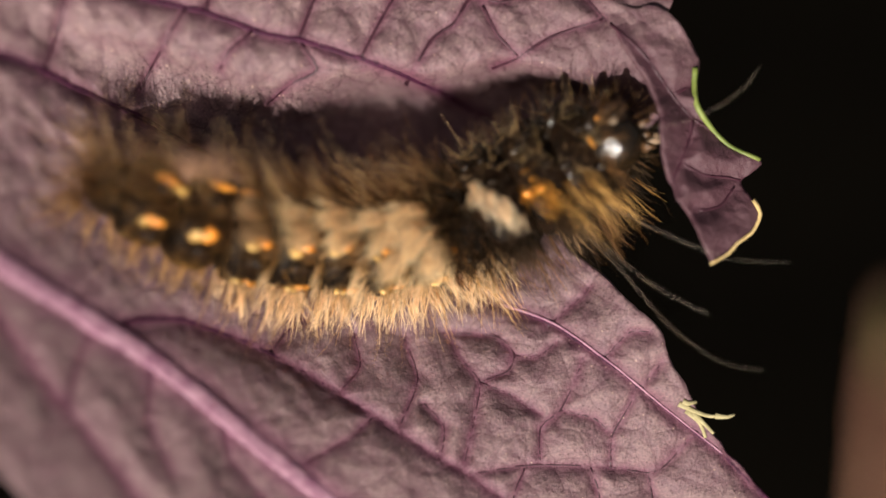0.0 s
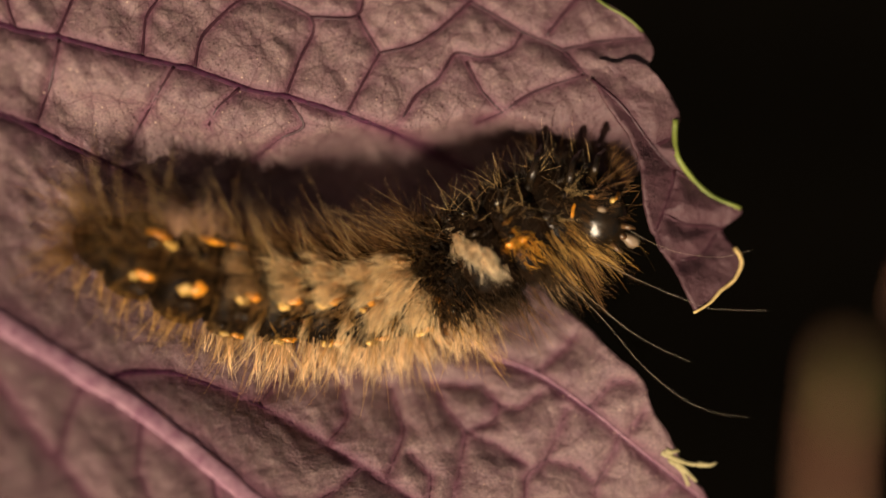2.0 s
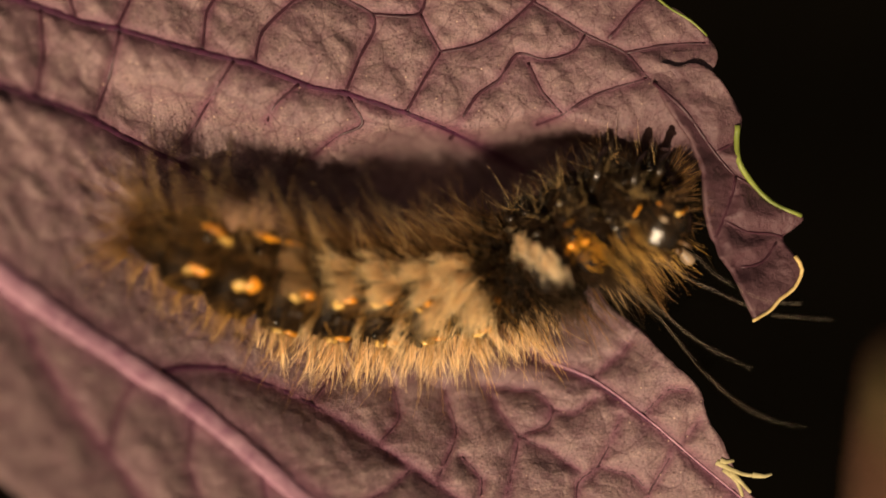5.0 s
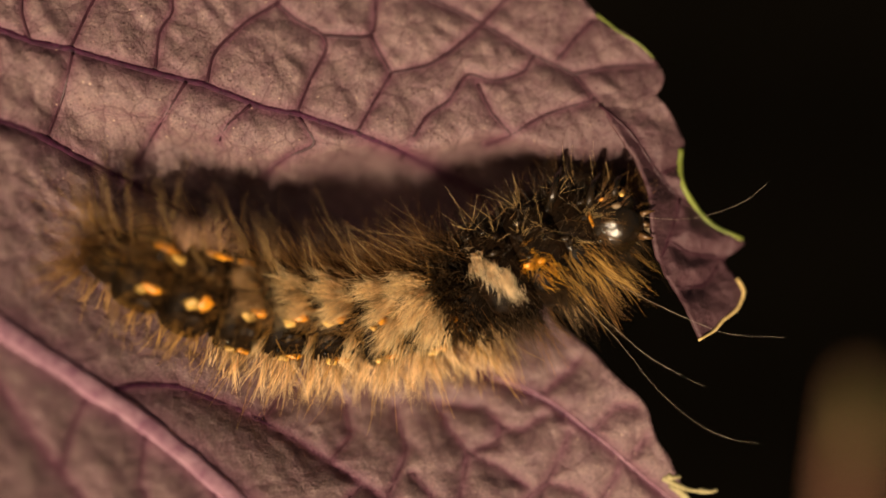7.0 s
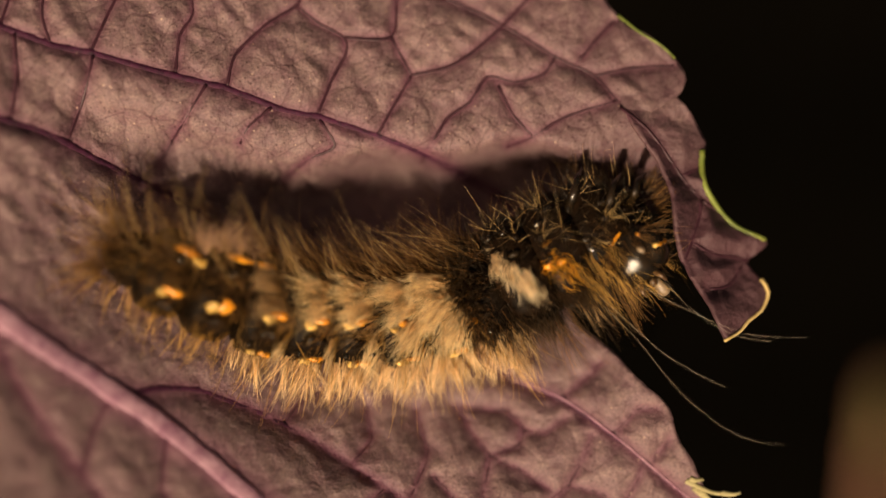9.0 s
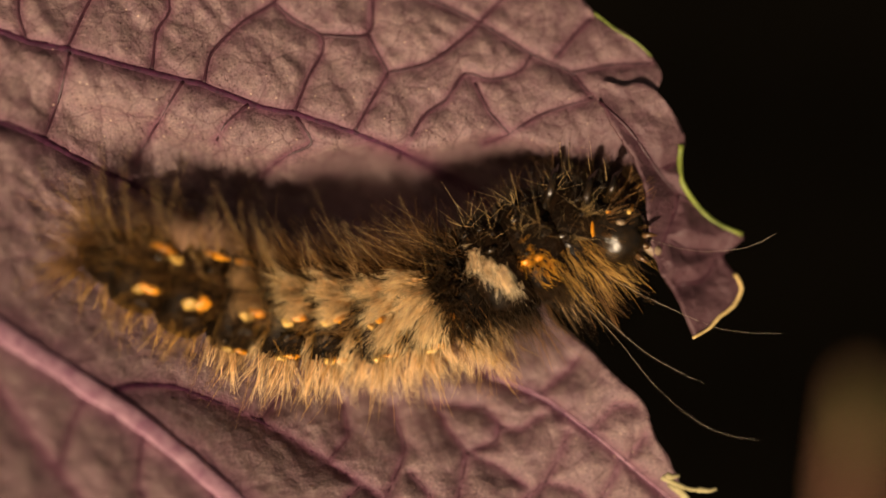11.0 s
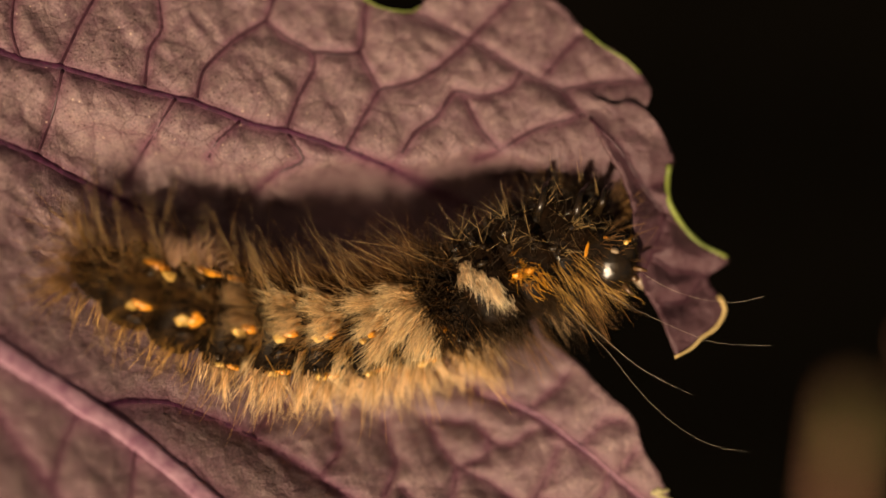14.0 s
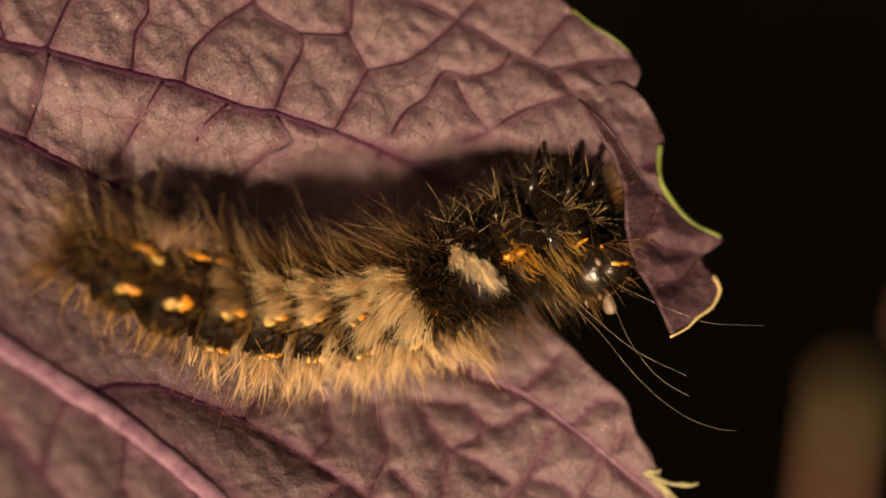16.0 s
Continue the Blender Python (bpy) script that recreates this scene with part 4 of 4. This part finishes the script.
for i in (9, 10, 11, 12):
    for th in (-50, -14, 22):
        for ds in (-0.5, 0.3):
            mark(i, th + 10 * rng.normal(), ds + 0.15 * rng.normal(), (10, 6), CAPSULE, "wart", "glossy black wart", 5)
    tuft(i, 0, 0, 110, 34, BLACK_HAIR, (0.1, 0, 0.1), 45, 0.6, 1.0, 0.6, (0, 0, 0), "black bristles")
    tuft(i, -70, 0, 40, 44, BLACK_HAIR, (0, 0, -0.3), 12, 0.45, 0.9, 0.5, (0, 0, 0), "black flank bristles")
    tuft(i, -76, 0, 12, 50, BROWN_HAIR, (0, -0.1, -0.5), 12, 0.4, 0.9, 0.5, (0, 0, 0), "dark brown flank hair")
    tuft(i, -60, 0, 4, 66, LONG_HAIR, (0.05, 0.2, -0.3), 14, 0.5, 0.6, 0.5, (0, 0, 0), "pale bristles")


def leg(i, line, radius):
    """A jointed black leg on the far side, clasping the leaf; line in plan points with heights in mm."""
    own = segments[i].location + caterpillar.location
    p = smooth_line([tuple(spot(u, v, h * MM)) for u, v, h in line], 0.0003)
    k = np.linspace(0, 1, len(p))
    rad = radius * UNIT * (1 - 0.72 * k) * (1 + 0.18 * np.cos(k * 3 * 2 * math.pi))
    v, f = tube([Vector(q) - own for q in p], rad, 10)
    mesh_object("leg", v, f, CAPSULE, segments[i], "glossy black jointed leg")


leg(10, [(1002, 376, 0.8), (1014, 342, 1.8), (1020, 316, 1.6), (1030, 294, 0.2)], 10)
leg(11, [(1070, 380, 1.0), (1079, 350, 2.0), (1084, 326, 1.8), (1098, 304, 0.4)], 10)
leg(12, [(1114, 356, 0.9), (1123, 336, 2.0), (1127, 318, 1.7), (1140, 304, 0.4)], 9)


# long thin hairs reaching forward over the gap
def long_hair(points, z0, z1, radius):
    p = smooth_line(points, 12)
    zz = np.linspace(z0, z1, len(p))
    own = segments[11].location + caterpillar.location
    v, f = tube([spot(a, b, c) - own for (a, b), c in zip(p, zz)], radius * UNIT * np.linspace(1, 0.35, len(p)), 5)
    ob = mesh_object("long_hair", v, f, SILVER_HAIR, segments[11], "long whitish hair")
    at = ob.data.attributes.new("along", "FLOAT", "POINT")
    at.data.foreach_set("value", np.repeat(np.linspace(0.4, 1, len(p)), 5))


long_hair([(1060, 520), (1110, 565), (1180, 625), (1240, 660), (1285, 681)], 0.0012, 0.0020, 0.26)
long_hair([(1070, 540), (1130, 600), (1200, 685), (1270, 745), (1330, 773), (1384, 781)], 0.0012, 0.0022, 0.2)
long_hair([(1110, 490), (1190, 532), (1270, 568), (1330, 588), (1425, 593)], 0.0012, 0.0020, 0.2)

# head
HEAD_R = 57
head = part("head", blob((HEAD_R * UNIT, HEAD_R * 1.04 * UNIT, HEAD_R * 0.96 * UNIT), (0, 0, 0), (0, 0, 1), (1, 0, 0), 2, 0.05, 40, 24), CAPSULE, caterpillar, "glossy black head")
for v in head.data.vertices:                    # the seam between the two lobes
    c = v.co / (HEAD_R * UNIT)
    v.co *= 1 - 0.10 * math.exp(-((c.x * 0.26 + c.y * 0.97 - 0.62) / 0.12) ** 2) * max(0.0, c.z + 0.3)


def on_head(x, y, z, size, material, name, along=(1, 0, 0), label="", depth=4):
    n = Vector((x, y, z)).normalized()
    return part(name, blob((size[0] * UNIT, size[1] * UNIT, depth * UNIT), n * HEAD_R * UNIT * 0.99, n, along, x + y), material, head, label)


on_head(0.25, 0.93, 0.26, (18, 5.5), ORANGE, "orange_stripe", (-0.05, -0.3, 1), "orange face stripe")
on_head(0.19, 0.82, 0.56, (7, 5), WHITE, "cream_spot", (-0.05, -0.5, 1), "cream tip of the face stripe", 5)
on_head(-0.75, 0.0, 0.66, (15, 2.2), ORANGE, "orange_line", (0.3, -0.9, 0.3), "thin orange face line")
on_head(-0.42, 0.62, 0.66, (5, 3), ORANGE, "orange_spot", (1, 0, 0), "small orange face spot")
on_head(0.0, 0.45, 0.9, (8, 5), HORN, "pale_plate", (1, 0.3, 0), "small pale face plate")
for sgn in (1, -1):
    on_head(0.9, -0.28 + 0.2 * sgn, 0.2, (13, 7), JAW, "mandible", (0.2, 0, 1), "brown jaw", 9)
pv, pf = tube([Vector(p) * HEAD_R * UNIT for p in ((0.8, -0.14, -0.3), (1.1, -0.17, -0.36), (1.32, -0.2, -0.42), (1.48, -0.22, -0.46), (1.55, -0.23, -0.47))], [5 * UNIT, 8 * UNIT, 12 * UNIT, 10 * UNIT, 4 * UNIT], 10, 0.7)
mesh_object("mouthpart", pv, pf, HORN, head, "pale blunt mouthpart")
for sgn in (1, -1):
    av, af = tube([Vector(p) * HEAD_R * UNIT for p in ((0.78, 0.3 * sgn - 0.1, 0.45), (1.02, 0.4 * sgn - 0.1, 0.5), (1.2, 0.42 * sgn - 0.1, 0.45))], [6 * UNIT, 4 * UNIT, 1.5 * UNIT], 8)
    mesh_object("antenna", av, af, JAW, head, "short orange-brown antenna")
hn = rng.normal(0, 1, (60, 3))
hn /= np.linalg.norm(hn, axis=1, keepdims=True)
hairs("head_hair", head, hn * HEAD_R * UNIT * 0.98, hn + rng.normal(0, 0.5, (60, 3)), 50 * UNIT * rng.uniform(0.4, 1.2, 60), AMBER_HAIR, 0.65, label="fine head bristles")
ring = rng.uniform(0, 2 * math.pi, 90)
collar = np.stack([-0.6 + 0.3 * rng.rand(90), np.cos(ring), np.sin(ring)], 1)
collar /= np.linalg.norm(collar, axis=1, keepdims=True)
hairs("collar_hair", head, collar * HEAD_R * UNIT * 0.97, collar * 0.8 + rng.normal(0, 0.22, (90, 3)) + (0.8, 0, 0), 54 * UNIT * rng.uniform(0.5, 1.3, 90), AMBER_HAIR, 1.0, label="amber collar bristles")
fv, ff = tube([Vector(p) * UNIT for p in smooth_line([(40, 8, 20), (100, 4, 30), (160, 12, 30), (225, 38, 28), (268, 74, 26)], 14)], 0.13 * UNIT, 5)
feeler = mesh_object("long_hair", fv, ff, SILVER_HAIR, caterpillar, "long whitish face hair")
feeler.data.attributes.new("along", "FLOAT", "POINT").data.foreach_set("value", np.repeat(np.linspace(0.4, 1, len(fv) // 5), 5))


# ---------------------------------------------------------------- what moves
def head_pose(u, v, turn):
    """The head over a plan point; turn: degrees of its face stripe from the east, 75 at the upper end of a bite."""
    at = spot(u, v, 0.0005) - caterpillar.location
    a = radians(75)
    axis = Vector((math.sin(a), -math.cos(a), 0))
    return Matrix.Translation(at) @ pose(0, 0, 0, 0, 0, turn - 75) @ Matrix.Rotation(radians(30 * (1 - turn / 75)), 4, axis)


def flap_pose(level, hinge, cross):
    """The torn tip sways as it is pulled: degrees in its plane, about its crease, and across it."""
    axis = Vector((75, -210, 0)).normalized()
    side = Vector((210, 75, 0)).normalized()
    return Matrix.Translation(flap_home) @ pose(0, 0, 0, 0, 0, level) @ Matrix.Rotation(radians(hinge), 4, axis) @ Matrix.Rotation(radians(cross), 4, side)


NOD = [(0, 1104, 382, 85), (0.3, 1100, 392, 82), (0.5, 1096, 449, 24), (1, 1103, 455, 18), (1.5, 1098, 449, 34), (2, 1105, 429, 47), (2.5, 1111, 418, 60), (3, 1107, 396, 68), (3.5, 1106, 386, 80), (4, 1102, 397, 78),
       (4.2, 1097, 462, 3), (4.5, 1110, 450, 8), (5.3, 1112, 425, 45), (6.2, 1118, 402, 66), (7, 1123, 390, 74), (7.5, 1122, 378, 75), (7.8, 1117, 423, 48), (8, 1115, 457, -4), (8.5, 1118, 462, 6), (9, 1125, 447, 27),
       (9.5, 1129, 438, 45), (10.3, 1130, 412, 64), (11.2, 1130, 420, 55), (11.8, 1130, 464, 4), (12, 1133, 465, 2), (12.5, 1122, 465, 6), (13, 1129, 459, 24), (13.5, 1131, 447, 34), (14, 1137, 432, 46), (14.5, 1134, 418, 64),
       (15, 1134, 403, 73), (15.2, 1132, 404, 73), (15.3, 1120, 460, 2), (15.5, 1128, 476, -4), (16, 1132, 478, 4)]
SWAY = [(0, -1.2, 5.9, 0), (0.5, -0.5, 6.9, 0.9), (1, -1.5, 2.9, 1.5), (1.5, -0.7, 8, 1), (2, -0.5, 6.9, 2.2), (2.5, 0.4, 4.4, -2), (3, -0.7, 6.2, -2.8), (3.5, -0.5, 8.9, 1), (4, -1.1, 5.8, 1.7), (4.5, 3.6, -7.2, -9.7), (4.7, 0, 6, 3),
        (7, -0.6, 0, 0), (7.5, -0.8, -0.6, 1.1), (8, 2.2, 2.9, -2.4), (8.5, 0.3, 1.2, 2.3), (9, 0.2, -1.7, -0.8), (9.5, 0.4, 1.1, 1.6), (9.7, -0.7, -0.8, 6), (11.8, -2, 9, 4.1), (12, -8.2, -8.2, 5.6), (12.2, -4, 3, 4.5),
        (12.5, -2.4, 6.9, 3.9), (13, -3.8, 4.7, 4.4), (13.5, -2.4, 5.7, 4.3), (14, -3.5, 4.9, 2.9), (14.5, -5.6, 3.9, 4.1), (15, -4.3, 5.1, 3.8), (15.5, 0.1, 9.6, 2.6), (16, -2.6, 5.1, -0.5)]
DRIFT = [(0, 110), (0.5, 80), (1, 60), (1.5, 45), (2.5, 40), (3.5, 40), (7, 62), (9, 72), (12.5, 62), (16, 72)]
# the fore body edges ahead as it feeds
CREEP = [(0, -16, 8), (1, -16, 7), (1.5, -19, 5), (2, -18, 5), (2.5, -13, 11), (3, -13, 8), (3.5, -8, 5), (4, -6, 2), (4.5, -12, 1), (7, 2, 2), (7.5, 2, 2), (8, -5, 1), (8.5, -3, 2), (9, 0, 0), (9.5, 1, -1),
         (12, 1, -4), (12.5, -4, -7), (13, -2, -9), (13.5, -1, -8), (14, 2, -7), (14.5, 6, -6), (15, 6, -6), (15.5, 3, -9), (16, 4, -6)]


def motions():
    walk(head, [(t, head_pose(u, v, a)) for t, u, v, a in NOD])
    walk(feeler, [(t, Matrix.Translation(spot(u, v, 0.0008) - caterpillar.location) @ pose(0, 0, 0, 0, 0, a - 75)) for t, u, v, a in NOD])
    walk(flap, [(t, flap_pose(*k)) for t, *k in SWAY])
    stand = plant.location.copy()
    walk(plant, [(t, Matrix.Translation(stand + Vector((d * UNIT * 1.66, 0, 0)))) for t, d in DRIFT])
    for i, share in ((6, 0.4), (7, 0.7), (8, 1), (9, 1), (10, 1), (11, 1), (12, 1)):
        home = segments[i].location.copy()
        walk(segments[i], [(t, Matrix.Translation(home + Vector((du, -dv, 0)) * (share * UNIT))) for t, du, dv in CREEP])


flap_home = flap.location.copy()
motions()
